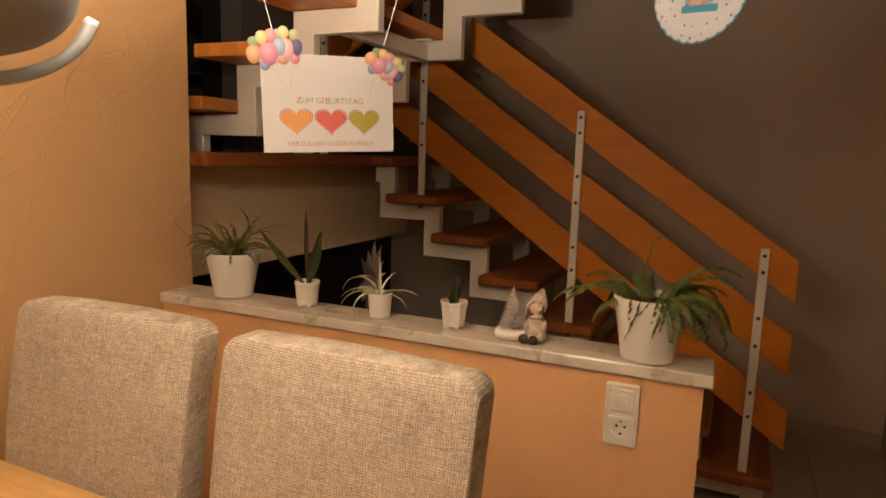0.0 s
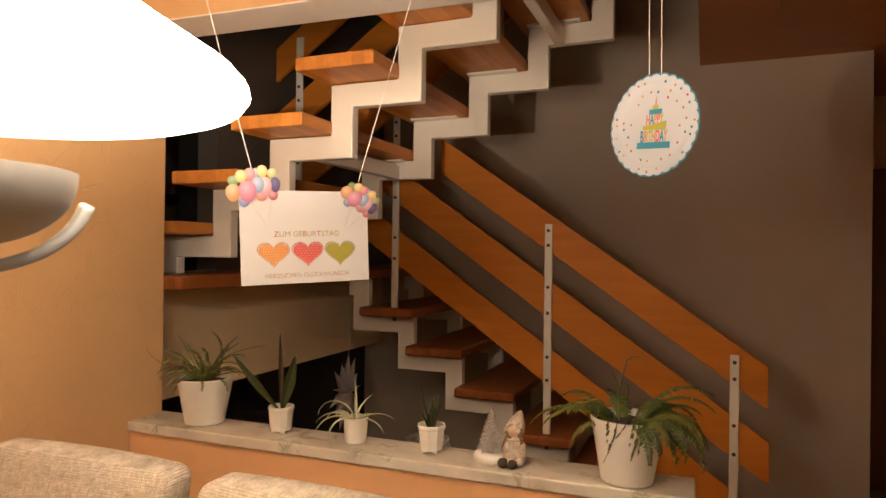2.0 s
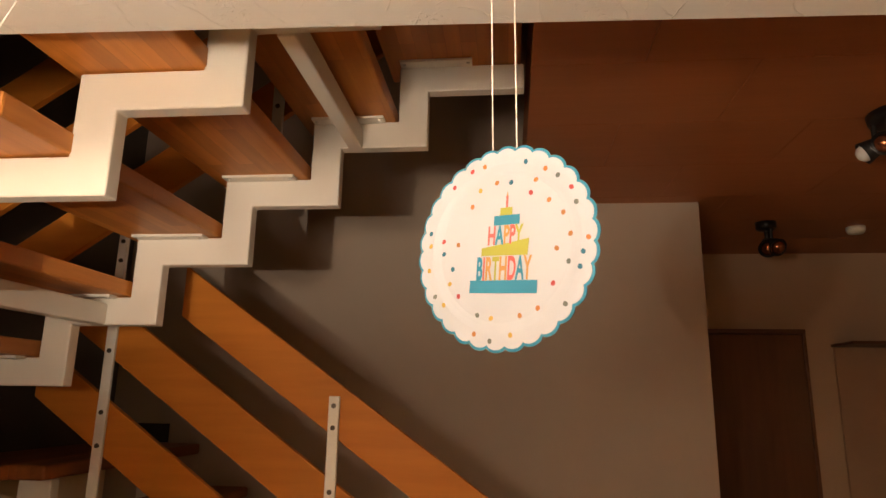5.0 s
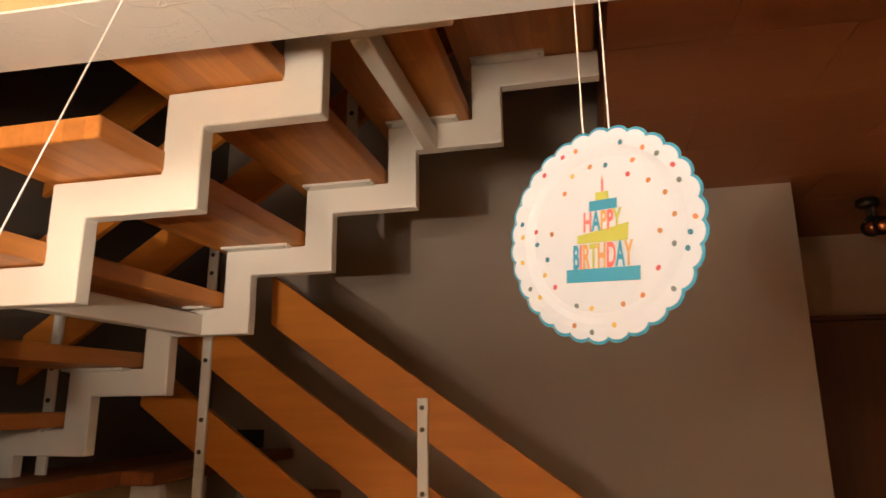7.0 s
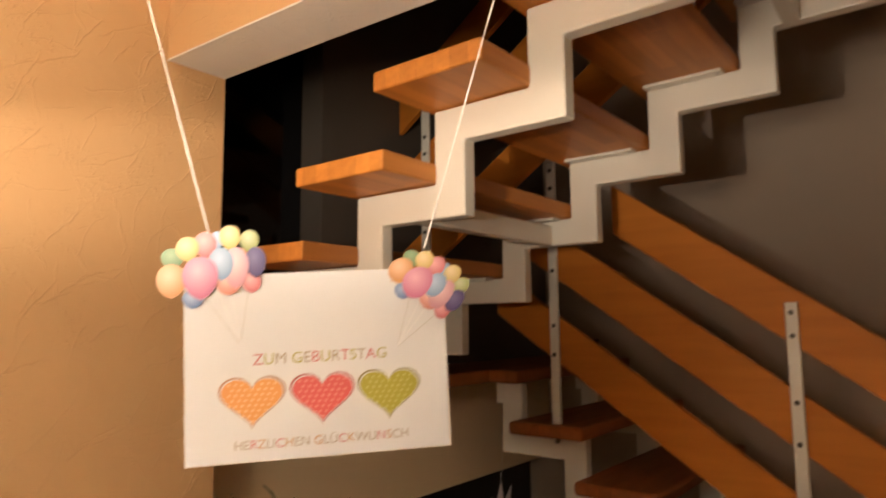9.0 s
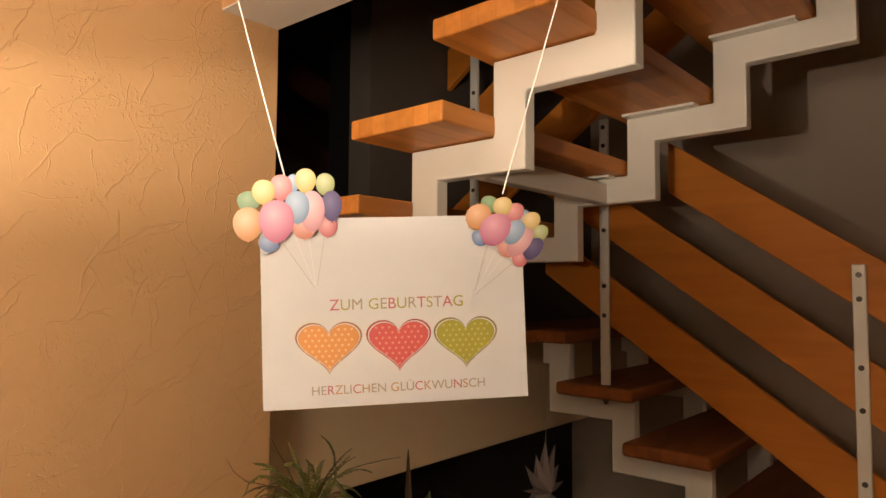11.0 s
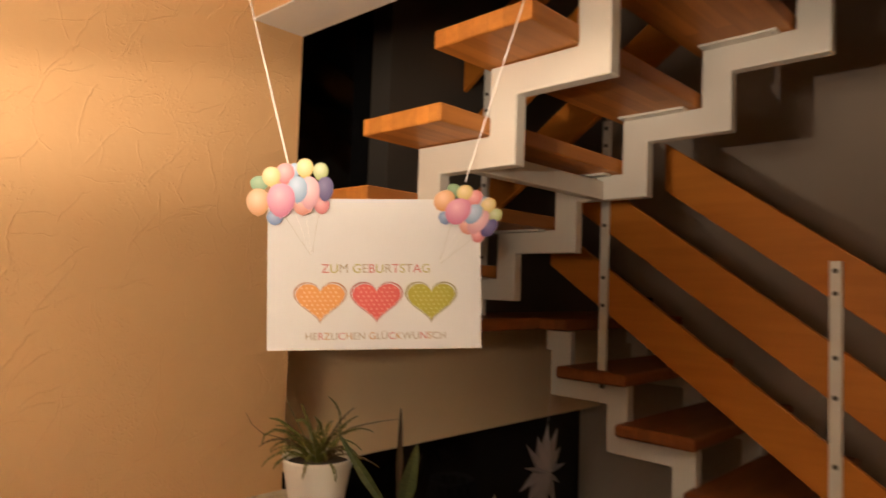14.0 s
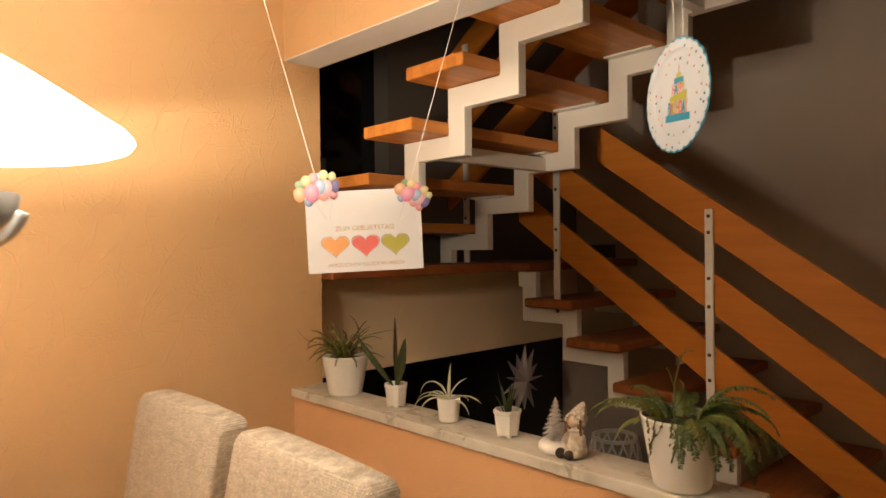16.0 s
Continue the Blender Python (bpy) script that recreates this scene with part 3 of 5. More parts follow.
bmesh.ops.transform(b, matrix=Matrix.Translation((0, 0, 1.5430)) @ Matrix.Rotation(radians(66), 4, "Z") @ Matrix.Rotation(radians(90), 4, "Y"), verts=b.verts)
part("bulb_blocker", b, CERAMIC, lamp, "unseen white cylinder that blocks bulb light towards the plate", True)
part("canopy", lathe([(0, CEIL), (0.05, CEIL), (0.045, CEIL - 0.025), (0, CEIL - 0.03)], 24), SATIN, lamp)


# ---- chairs ----
def soft_panel(w, d, z0, z1, lean, crown):
    """An upholstered back: w wide, d thick, rounded, crowned on top and leaning back."""
    bm = bmesh.new()
    nx, nz = 56, 40
    bmesh.ops.create_grid(bm, x_segments=nx, y_segments=nz, size=0.5)
    r = bmesh.ops.extrude_face_region(bm, geom=list(bm.faces))
    top = {g for g in r["geom"] if isinstance(g, bmesh.types.BMVert)}
    for v in bm.verts:
        u, h = v.co.x * (1.5 - 2 * v.co.x ** 2), 1 - (0.5 - v.co.y) ** 1.6
        k = min(1.0, (0.5 - abs(u)) / 0.028, (1.0 - h) / 0.05)
        rim = math.sqrt(max(0.0, 1 - (1 - k) ** 2)) if k < 1 else 1.0
        side = 1 if v in top else -1
        th = d * 0.5 * (0.74 + 0.26 * rim) * side + (-0.012 * (1 - (2 * u) ** 2) * h if side < 0 else 0)
        z = z0 + (z1 - z0) * h + crown * (1 - (2 * u) ** 2) * h ** 4 * 0.6
        rc, hh = 0.032, z1 - z0
        ax, az = abs(u) * w - (w / 2 - rc), h * hh - (hh - rc)
        if ax > 0 and az > 0:
            f = max(ax, az) / math.hypot(ax, az)
            u = math.copysign((w / 2 - rc + ax * f) / w, u)
            z -= az * (1 - f)
        v.co = Vector((u * w * (0.96 + 0.04 * h), th + lean * h * h, z))
    bmesh.ops.recalc_face_normals(bm, faces=bm.faces)
    return bm


def chair(place, turn, w):
    ob = tagged(thing("dining_chair", place, turn), "dining chair with a high back in beige woven fabric", "chair", "chairs at the table")
    part("backrest", soft_panel(w, 0.074, 0.44, 1.086, 0.075, 0.014), FABRIC, ob, "beige woven fabric back", True)
    part("seat", box(-w / 2, w / 2, -0.44, 0.0, 0.40, 0.475, 0.025, 4), FABRIC, ob)
    part("seam", tube([(0.492 * w * (0.96 + 0.04 * h), -0.0335 + 0.075 * h * h, 0.44 + 0.646 * h) for h in np.linspace(0.1, 0.955, 10)], 0.0024, 6), FABRIC, ob)
    for s in (-1, 1):
        for y in (-0.41, -0.02):
            part("leg", box(s * (w / 2 - 0.035) - 0.02, s * (w / 2 - 0.035) + 0.02, y - 0.02, y + 0.02, 0, 0.40, 0.003), LEGWOOD, ob)
    return ob


chair((-1.168, 0.965, 0), 2.0, 0.492)
chair((-0.604, 0.968, 0), -1.0, 0.508)

# ---- light switch over a socket ----
sw = tagged(thing("light_switch_and_socket", (WESTX, 1.668, 0), SILLTURN), "ivory plastic dimmer switch over a power socket on the half wall", "switch")
U0, U1, V0, V1 = 1.455, 1.5355, 0.731, 0.888
fb = bmesh.new()
ring = []
for inset, y, round_r in ((0.0, 0.0, 0.006), (0.0, -0.0065, 0.006), (0.0012, -0.0092, 0.0055), (0.0035, -0.0100, 0.005), (0.0108, -0.0100, 0.0015), (0.0108, -0.0005, 0.0015)):
    row = []
    for a, (cu, cv) in enumerate(((U1, V1), (U0, V1), (U0, V0), (U1, V0))):
        su, sv = (1, -1, -1, 1)[a], (1, 1, -1, -1)[a]
        for k in range(6):
            q = math.pi / 2 * (a + k / 5)
            row.append(fb.verts.new((cu - su * (inset + round_r) + round_r * math.cos(q), y, cv - sv * (inset + round_r) + round_r * math.sin(q))))
    ring.append(row)
for a, b in zip(ring, ring[1:]):
    for k in range(24):
        fb.faces.new((a[k], a[(k + 1) % 24], b[(k + 1) % 24], b[k]))
bmesh.ops.recalc_face_normals(fb, faces=fb.faces)
add_box(fb, U0 + 0.0105, U1 - 0.0105, -0.0098, -0.0005, V0 + 0.0752, V0 + 0.0868)
part("frame", fb, PLASTICWHITE, sw)
part("insert", box(U0 + 0.0112, U1 - 0.0112, -0.013, -0.001, V0 + 0.087, V1 - 0.0122, 0.003, 3), PLASTICWHITE, sw)
UC = (U0 + U1) / 2


def facing(profile, place, n=28):
    b = lathe(profile, n)
    bmesh.ops.transform(b, matrix=pose(*place, 90, 0, 0), verts=b.verts)
    return b


part("dial", facing([(0, 0.0062), (0.0165, 0.0062), (0.0180, 0.0056), (0.0188, 0.0042), (0.0195, 0.0), (0, 0)], (UC, -0.013, V0 + 0.118)), PLASTICWHITE, sw, "round dimmer dial", True)
bm = bmesh.new()
ua, ub, va, vb = U0 + 0.011, U1 - 0.011, V0 + 0.012, V0 + 0.075
vc, rc, nc = V0 + 0.044, 0.0222, 48
loops = []
for kind in range(6):
    row = []
    for i in range(nc):
        a = 2 * math.pi * (i + 0.5) / nc
        c, d = math.cos(a), math.sin(a)
        if kind < 2:
            k = 1 / max(abs(c), abs(d))
            hw, hv = (ub - ua) / 2, (vb - va) / 2
            row.append(bm.verts.new(((ua + ub) / 2 + c * k * hw, -0.0010 if kind == 0 else -0.0150, (va + vb) / 2 + d * k * hv)))
        else:
            r, y = ((rc + 0.001, -0.0150), (rc, -0.0145), (rc - 0.0008, -0.0035), (0.004, -0.0035))[kind - 2]
            row.append(bm.verts.new((UC + c * r, y, vc + d * r)))
    loops.append(row)
for a, b in zip(loops, loops[1:]):
    for i in range(nc):
        j = (i + 1) % nc
        bm.faces.new((a[i], a[j], b[j], b[i]))
bm.faces.new(loops[-1])
bmesh.ops.recalc_face_normals(bm, faces=bm.faces)
sock = part("socket", bm, PLASTICWHITE, sw, "power socket with a recessed cup")
for u, v in ((-0.0095, 0.004), (0.0095, 0.004), (0, 0.0185), (0, -0.0150)):
    part("contact", facing([(0, 0.001), (0.0034, 0.001), (0.0034, 0), (0, 0)], (UC + u, -0.0035, V0 + 0.044 + v), 10), SHADOWBLACK, sock)


# ---- sill plants ----
def on_sill(u, depth=0.115):
    a = radians(SILLTURN)
    return (WESTX + u * math.cos(a) - depth * math.sin(a), 1.636 + u * math.sin(a) + depth * math.cos(a), SILLZ + 0.0003)


def leafmat(name, c1, c2, sc=30.0, stretch=(1, 1, 1), rough=0.45):
    return material(name, c1, rough, 0, c2, sc, 3, stretch, spec=0.35)


FERN = leafmat("fern_green", (0.098, 0.106, 0.020), (0.14, 0.145, 0.032))
FERN2 = leafmat("deep_fern_green", (0.048, 0.076, 0.018), (0.085, 0.118, 0.029))
DRY = leafmat("dry_frond_brown", (0.11, 0.062, 0.025), (0.075, 0.055, 0.02))
SNAKE = leafmat("snake_plant_green", (0.034, 0.044, 0.014), (0.064, 0.076, 0.025), 60, (1, 1, 4))
SNAKEDRY = leafmat("snake_plant_brownish", (0.060, 0.030, 0.018), (0.045, 0.036, 0.018), 40)
SPIDER = leafmat("spider_plant_pale_green", (0.66, 0.64, 0.46), (0.30, 0.33, 0.15), 14)


def pot(ob, r0, r1, h, sides=0, feet=False, lip=0.0):
    n = sides or 48
    z0 = 0.007 if feet else 0.0015
    at = lambda z: r0 + (r1 - r0) * (z - z0) / (h - z0)  # noqa: E731
    prof = [(0.0, z0 + 0.003), (r0 * 0.88, z0 + 0.002), (r0 * 0.93, z0), (at(z0) * 0.985, z0 + 0.001), (at(z0 + 0.004), z0 + 0.004), (at(z0 + 0.009), z0 + 0.009), (at(h * 0.3), h * 0.3), (at(h * 0.6), h * 0.6),
            (at(h - 0.02), h - 0.02), (at(h - 0.013), h - 0.013), ((r1 if lip else at(h - 0.0105)) * (1.0 + lip * 0.5), h - 0.0105), ((r1 if lip else at(h - 0.008)) * (1 + lip), h - 0.008), (r1 * (1 + lip), h - 0.002), (r1 * (0.985 + lip), h), (r1 * 0.96, h), (r1 * 0.94, h - 0.003), (r1 * 0.9, h - 0.03)]
    b = part("pot", lathe(prof, n), CERAMIC, ob, "glazed cream ceramic pot", not sides)
    part("soil", lathe([(0.0, h - 0.016), (r1 * 0.6, h - 0.014), (r1 * 0.90, h - 0.018)], n), SOIL, ob)
    if feet:
        for i in range(4):
            a = math.pi / 4 + i * math.pi / 2
            part("foot", box(r0 * 0.72 * math.cos(a) - 0.006, r0 * 0.72 * math.cos(a) + 0.006, r0 * 0.72 * math.sin(a) - 0.006, r0 * 0.72 * math.sin(a) + 0.006, 0, 0.009, 0.002), CERAMIC, ob)
    return b


def arc(base, az, elev, length, droop, n=14):
    """A stalk that starts at base towards az and elev (degrees), and bends down by droop degrees."""
    p, pts, e = Vector(base), [Vector(base)], elev
    for i in range(n):
        e = elev - droop * ((i + 1) / n) ** 1.2
        d = Vector((math.cos(radians(e)) * math.cos(radians(az)), math.cos(radians(e)) * math.sin(radians(az)), math.sin(radians(e))))
        p = p + d * (length / n)
        pts.append(p.copy())
    return pts


def strap(pts, width, fold=0.25, swell=0.5, across=None):
    """A long leaf with a fold along its middle, widest at swell."""
    bm = bmesh.new()
    rows = []
    m = len(pts) - 1
    for i, p in enumerate(pts):
        d = (pts[min(i + 1, m)] - pts[max(i - 1, 0)]).normalized()
        side = d.cross(Vector((0, 0, 1))) if across is None else across - d * across.dot(d)
        side = side.normalized() if side.length > 1e-3 else Vector((1, 0, 0))
        up = side.cross(d)
        t = i / m
        w = width * (t / swell if t < swell else (1 - t) / (1 - swell)) ** 0.6 if 0 < t < 1 else 0.0
        w = max(w, width * 0.35 if t <= 0.0 else 0.0008)
        rows.append([bm.verts.new(p - side * w / 2 + up * w * fold), bm.verts.new(p - up * 0.0008), bm.verts.new(p + side * w / 2 + up * w * fold)])
    for a, b in zip(rows, rows[1:]):
        for k in (0, 1):
            bm.faces.new((a[k], a[k + 1], b[k + 1], b[k]))
    return bm


def frond(pts, span, pitch, rng, curl=0.35):
    """A fern frond: a thin midrib with narrow leaflets on both sides, shorter to the tip."""
    bm = tube(pts, 0.0011, 4, taper=0.4)
    seg = [(a, b) for a, b in zip(pts, pts[1:])]
    total = sum((b - a).length for a, b in seg)
    n = int(total / pitch)
    for i in range(2, n):
        t = i / n
        f = t * len(seg)
        a, b = seg[min(int(f), len(seg) - 1)]
        p, d = a.lerp(b, f - int(f)), (b - a).normalized()
        side = d.cross(Vector((0, 0, 1)))
        side = side.normalized() if side.length > 1e-3 else Vector((1, 0, 0))
        up = side.cross(d)
        ln = span * (0.35 + 0.65 * math.sin(math.pi * min(1.0, 0.18 + t * 0.86)))
        for s in (-1, 1):
            if rng.random() < 0.06:
                continue
            q = (side * s + d * (0.25 + 0.2 * rng.random()) - up * (curl * (0.5 + rng.random())) + Vector((0, 0, rng.uniform(-0.15, 0.1)))).normalized()
            w = pitch * 0.47
            L = ln * rng.uniform(0.8, 1.1)
            bm.faces.new([bm.verts.new(p - d * w * 0.6), bm.verts.new(p + q * L * 0.5 - d * w), bm.verts.new(p + q * L - up * L * 0.15), bm.verts.new(p + q * L * 0.5 + d * w), bm.verts.new(p + d * w * 0.6)])
    return bm


# small fern in the largest of the left pots
rng = random.Random(3)
p1 = tagged(thing("potted_fern", on_sill(0.232, 0.108), 5.0), "sparse half-dry fern in a round cream pot on the marble sill", "plant")
pot(p1, 0.060, 0.087, 0.146)
for i in range(19):
    az = i * 137.5 + rng.uniform(-20, 20)
    pts = arc((0.02 * math.cos(radians(az)), 0.02 * math.sin(radians(az)), 0.130), az, rng.uniform(52, 86), rng.uniform(0.10, 0.165), rng.uniform(50, 125))
    part("frond", frond(pts, 0.0105, 0.0042, rng, 0.5), FERN if i % 4 else DRY, p1, "dried brown frond" if i % 4 == 0 else "")
for az, el, ln, dr in ((5, 70, 0.19, 35), (12, 60, 0.15, 100), (195, 40, 0.16, 80), (165, 62, 0.17, 30), (185, 30, 0.15, 110), (10, 35, 0.19, 60), (178, 70, 0.18, 150), (15, 78, 0.16, 120), (190, 60, 0.17, 70), (20, 72, 0.165, 45), (182, 52, 0.175, 95)):
    part("frond", frond(arc((0, 0, 0.130), az, el, ln, dr), 0.0095, 0.0040, rng, 0.4), DRY if ln > 0.178 else FERN, p1)

R1 = Vector((math.cos(radians(50)), math.sin(radians(50)), 0))
for span, mat, path in ((0.013, FERN, ((0.02, 0.14), (0.036, 0.165), (0.048, 0.19), (0.052, 0.22), (0.049, 0.25), (0.038, 0.272), (0.018, 0.290))),
                        (0.004, DRY, ((0.01, 0.14), (0.04, 0.19), (0.075, 0.212), (0.115, 0.222), (0.155, 0.229), (0.195, 0.233))),
                        (0.003, DRY, ((-0.02, 0.14), (-0.06, 0.18), (-0.10, 0.192), (-0.133, 0.200), (-0.16, 0.222), (-0.176, 0.250))),
                        (0.004, FERN, ((-0.01, 0.14), (-0.03, 0.18), (-0.052, 0.225), (-0.070, 0.258), (-0.084, 0.286))),
                        (0.014, FERN, ((-0.02, 0.14), (-0.05, 0.185), (-0.08, 0.208), (-0.108, 0.212), (-0.13, 0.198), (-0.136, 0.175))),
                        (0.014, FERN, ((-0.02, 0.14), (-0.045, 0.19), (-0.075, 0.222), (-0.10, 0.236), (-0.122, 0.238))),
                        (0.016, FERN, ((0.0, 0.14), (-0.01, 0.19), (-0.022, 0.222), (-0.042, 0.236), (-0.058, 0.232))),
                        (0.016, FERN, ((0.01, 0.14), (0.012, 0.19), (0.004, 0.225), (-0.012, 0.24)))):
    part("frond", frond([R1 * a + Vector((0, 0, b)) for a, b in path], span, 0.0045, rng, 0.4), mat, p1)
for az, ln in ((-112, 0.045), (-58, 0.05), (-20, 0.06)):
    part("frond", frond(arc((0.078 * math.cos(radians(az)), 0.078 * math.sin(radians(az)), 0.147), az, 10, ln, 100), 0.008, 0.004, rng, 0.6), FERN, p1)

# snake plant: three upright leaves
p2 = tagged(thing("potted_snake_plant", on_sill(0.517, 0.112), 5.0), "snake plant with three leaves in a small faceted pot", "plant")
pot(p2, 0.032, 0.0385, 0.079, 12, True, 0.03)
for az, el, ln, dr, w in ((204, 48, 0.235, -6, 0.023), (140, 87, 0.245, 3, 0.016), (2, 74, 0.185, -3, 0.036)):
    part("leaf", strap(arc((0, 0, 0.058), az, el, ln, dr), w, 0.22, 0.5, Vector((0.8, 0.6, 0))), SNAKE if w > 0.02 else SNAKEDRY, p2)

# spider plant
p3 = tagged(thing("potted_spider_plant", on_sill(0.777, 0.106), 5.0), "variegated spider plant in a small round cream pot", "plant")
pot(p3, 0.0305, 0.0362, 0.074)
rng = random.Random(8)
for az, el, ln, dr in ((178, 78, 0.175, 150), (190, 45, 0.135, 95), (205, 42, 0.14, 110), (172, 52, 0.12, 105), (120, 86, 0.125, 25), (60, 80, 0.10, 60), (5, 44, 0.13, 75), (-8, 36, 0.11, 100),
                       (-120, 48, 0.15, 165), (20, 65, 0.08, 110)):
    part("leaf", strap(arc((0, 0, 0.055), az, el, ln, dr), 0.0100, 0.3, swell=0.35), SPIDER, p3)

# small tuft of upright leaves
p4 = tagged(thing("potted_young_snake_plant", on_sill(1.012, 0.108), 5.0), "young snake plant tuft in a small hexagonal pot", "plant")
pot(p4, 0.031, 0.0390, 0.077, 8, True, 0.04)
for az, el, ln, dr, w in ((160, 76, 0.085, 6, 0.013), (20, 80, 0.08, 6, 0.012), (90, 84, 0.09, 4, 0.014), (-80, 78, 0.07, 8, 0.013), (-140, 70, 0.065, 8, 0.012), (200, 82, 0.125, 3, 0.005), (10, 84, 0.13, 3, 0.005), (-40, 80, 0.075, 6, 0.012)):
    part("leaf", strap(arc((0.008 * math.cos(radians(az)), 0.008 * math.sin(radians(az)), 0.058), az, el, ln, dr), w, 0.3, swell=0.45), SNAKE, p4)

# large fern
p5 = tagged(thing("potted_boston_fern", on_sill(1.538, 0.085), 5.0), "lush green fern with drooping fronds in a large cream pot", "plant")
pot(p5, 0.062, 0.089, 0.158)
rng = random.Random(5)
BIG = [(2, 84, 0.225, 118), (-8, 76, 0.215, 120), (8, 62, 0.17, 105), (180, 40, 0.235, 95), (190, 46, 0.20, 105), (172, 46, 0.19, 95), (200, 30, 0.14, 110), (165, 55, 0.12, 90)]
for i in range(17):
    BIG.append((rng.uniform(-38, 40), rng.uniform(34, 60), rng.uniform(0.14, 0.225), rng.uniform(118, 150)))
for i in range(7):
    BIG.append((rng.uniform(-75, -15), rng.uniform(30, 55), rng.uniform(0.13, 0.18), rng.uniform(110, 140)))
for i in range(9):
    BIG.append((rng.uniform(40, 150), rng.uniform(35, 65), rng.uniform(0.13, 0.19), rng.uniform(80, 120)))
for i in range(12):
    BIG.append((rng.uniform(-80, 200), rng.uniform(55, 82), rng.uniform(0.07, 0.12), rng.uniform(60, 120)))
for az, el, ln, dr in BIG:
    pts = arc((0.035 * math.cos(radians(az)), 0.035 * math.sin(radians(az)), 0.138), az + rng.uniform(-5, 5), el, ln, dr, 16)
    part("frond", frond(pts, rng.uniform(0.019, 0.026), 0.0048, rng, 0.35), FERN2 if rng.random() < 0.65 else FERN, p5)
stem = [Vector(v) for v in ((-0.020, 0.010, 0.140), (-0.022, 0.011, 0.185), (-0.019, 0.011, 0.225), (-0.010, 0.011, 0.265), (-0.004, 0.012, 0.292), (0.010, 0.012, 0.303), (0.026, 0.012, 0.302))]
part("stalk", tube(stem, 0.0021, 6, taper=0.5), FERN, p5, "thin upright stalk")
part("frond", frond(stem[3:], 0.010, 0.0036, rng, 0.3), FERN, p5)
for path in (((-0.020, 0.011, 0.215), (-0.030, 0.010, 0.250), (-0.040, 0.009, 0.262)), ((-0.016, 0.010, 0.170), (0.000, 0.006, 0.200), (0.002, 0.006, 0.228), (-0.006, 0.006, 0.238))):
    part("frond", frond([Vector(v) for v in path], 0.005, 0.0036, rng, 0.3), FERN, p5, "young curled frond")
for az0, az1, drop, span in ((-118, -124, 0.055, 0.006), (-104, -132, 0.105, 0.006), (-92, -122, 0.060, 0.005), (-72, -84, 0.090, 0.008), (-64, -72, 0.075, 0.007), (-80, -86, 0.055, 0.006)):
    pts = [Vector((0.05 * math.cos(radians(az0)), 0.05 * math.sin(radians(az0)), 0.150))]
    for k in range(9):
        f, az = k / 8, radians(az0 + (az1 - az0) * (k / 8) ** 1.4)
        r = 0.092 - 0.014 * f + 0.003 * math.sin(k * 1.9)
        pts.append(Vector((r * math.cos(az), r * math.sin(az), 0.1605 - drop * f)))
    part("frond", frond(pts, span, 0.0048, rng, 0.3), FERN, p5, "thin trailing frond")

# glitter tree and seated doll
TINSEL = material("silver_glitter", (0.90, 0.83, 0.76), 0.25, 0.35, (0.55, 0.49, 0.44), 160, 4, bump=0.8, bump_scale=200)
SNOW = material("white_snow_ceramic", (0.82, 0.78, 0.72), 0.6, 0, (0.78, 0.74, 0.68), 20, 3, bump=0.15)
xt = tagged(thing("glitter_tree", on_sill(1.187, 0.096), 5.0), "small silver glitter fir tree on a white base", "ornament")
part("base", lathe([(0, 0), (0.040, 0), (0.046, 0.008), (0.045, 0.02), (0.038, 0.027), (0, 0.028)], 24), SNOW, xt, "", True)
bm = bmesh.new()
rng = random.Random(11)
lathe([(0.012, 0.026), (0.010, 0.07), (0.002, 0.14)], 8, bm)
for k in range(9):
    z0, reach = 0.030 + 0.0118 * k, 0.040 * (1 - k / 9.6)
    n = 26 - 2 * k
    for i in range(n):
        a = 2 * math.pi * (i + 0.5 * (k % 2)) / n + rng.uniform(-0.06, 0.06)
        d, sd = Vector((math.cos(a), math.sin(a), 0)), Vector((-math.sin(a), math.cos(a), 0))
        r, up, w = reach * rng.uniform(0.85, 1.08), rng.uniform(-0.002, 0.004), 0.0034 * (1 - k / 14)
        root, mid, tip = Vector((0, 0, z0 + 0.012)), d * r * 0.55 + Vector((0, 0, z0 + 0.006)), d * r + Vector((0, 0, z0 + up))
        q = [bm.verts.new(v) for v in (root, mid - sd * w, tip, mid + sd * w, mid + Vector((0, 0, 0.003)))]
        for c in ((0, 1, 4), (1, 2, 4), (2, 3, 4), (3, 0, 4)):
            bm.faces.new([q[m] for m in c])
        for h in (0.55, 0.75, 0.92):
            c = root.lerp(tip, h)
            for m in (-1, 1):
                e = c + sd * m * 0.0045 + d * 0.003 + Vector((0, 0, rng.uniform(-0.002, 0.004)))
                bm.faces.new([bm.verts.new(c - d * 0.0012), bm.verts.new(e), bm.verts.new(c + d * 0.0012)])
part("tree", bm, TINSEL, xt, "silver glitter fir")

KNIT = material("cream_knit_and_fur", (0.74, 0.66, 0.55), 0.9, 0, (0.46, 0.35, 0.25), 75, 4, bump=0.7, bump_scale=160)
bm = bmesh.new()


def blob(bm, c, r, seg=14):
    q = bmesh.ops.create_uvsphere(bm, u_segments=seg, v_segments=seg // 2 + 2, radius=1.0)
    bmesh.ops.transform(bm, matrix=Matrix.Translation(c) @ Matrix.Diagonal((*r, 1)), verts=q["verts"])


MITTEN = material("dark_brown_boot", (0.06, 0.035, 0.02), 0.8, 0, (0.04, 0.025, 0.015), 40, 3)
SKIN = material("painted_bisque", (0.62, 0.42, 0.28), 0.6)
FLAX = material("brown_yarn", (0.26, 0.155, 0.085), 0.9, 0, (0.17, 0.10, 0.055), 120, 3, bump=0.5, bump_scale=200)


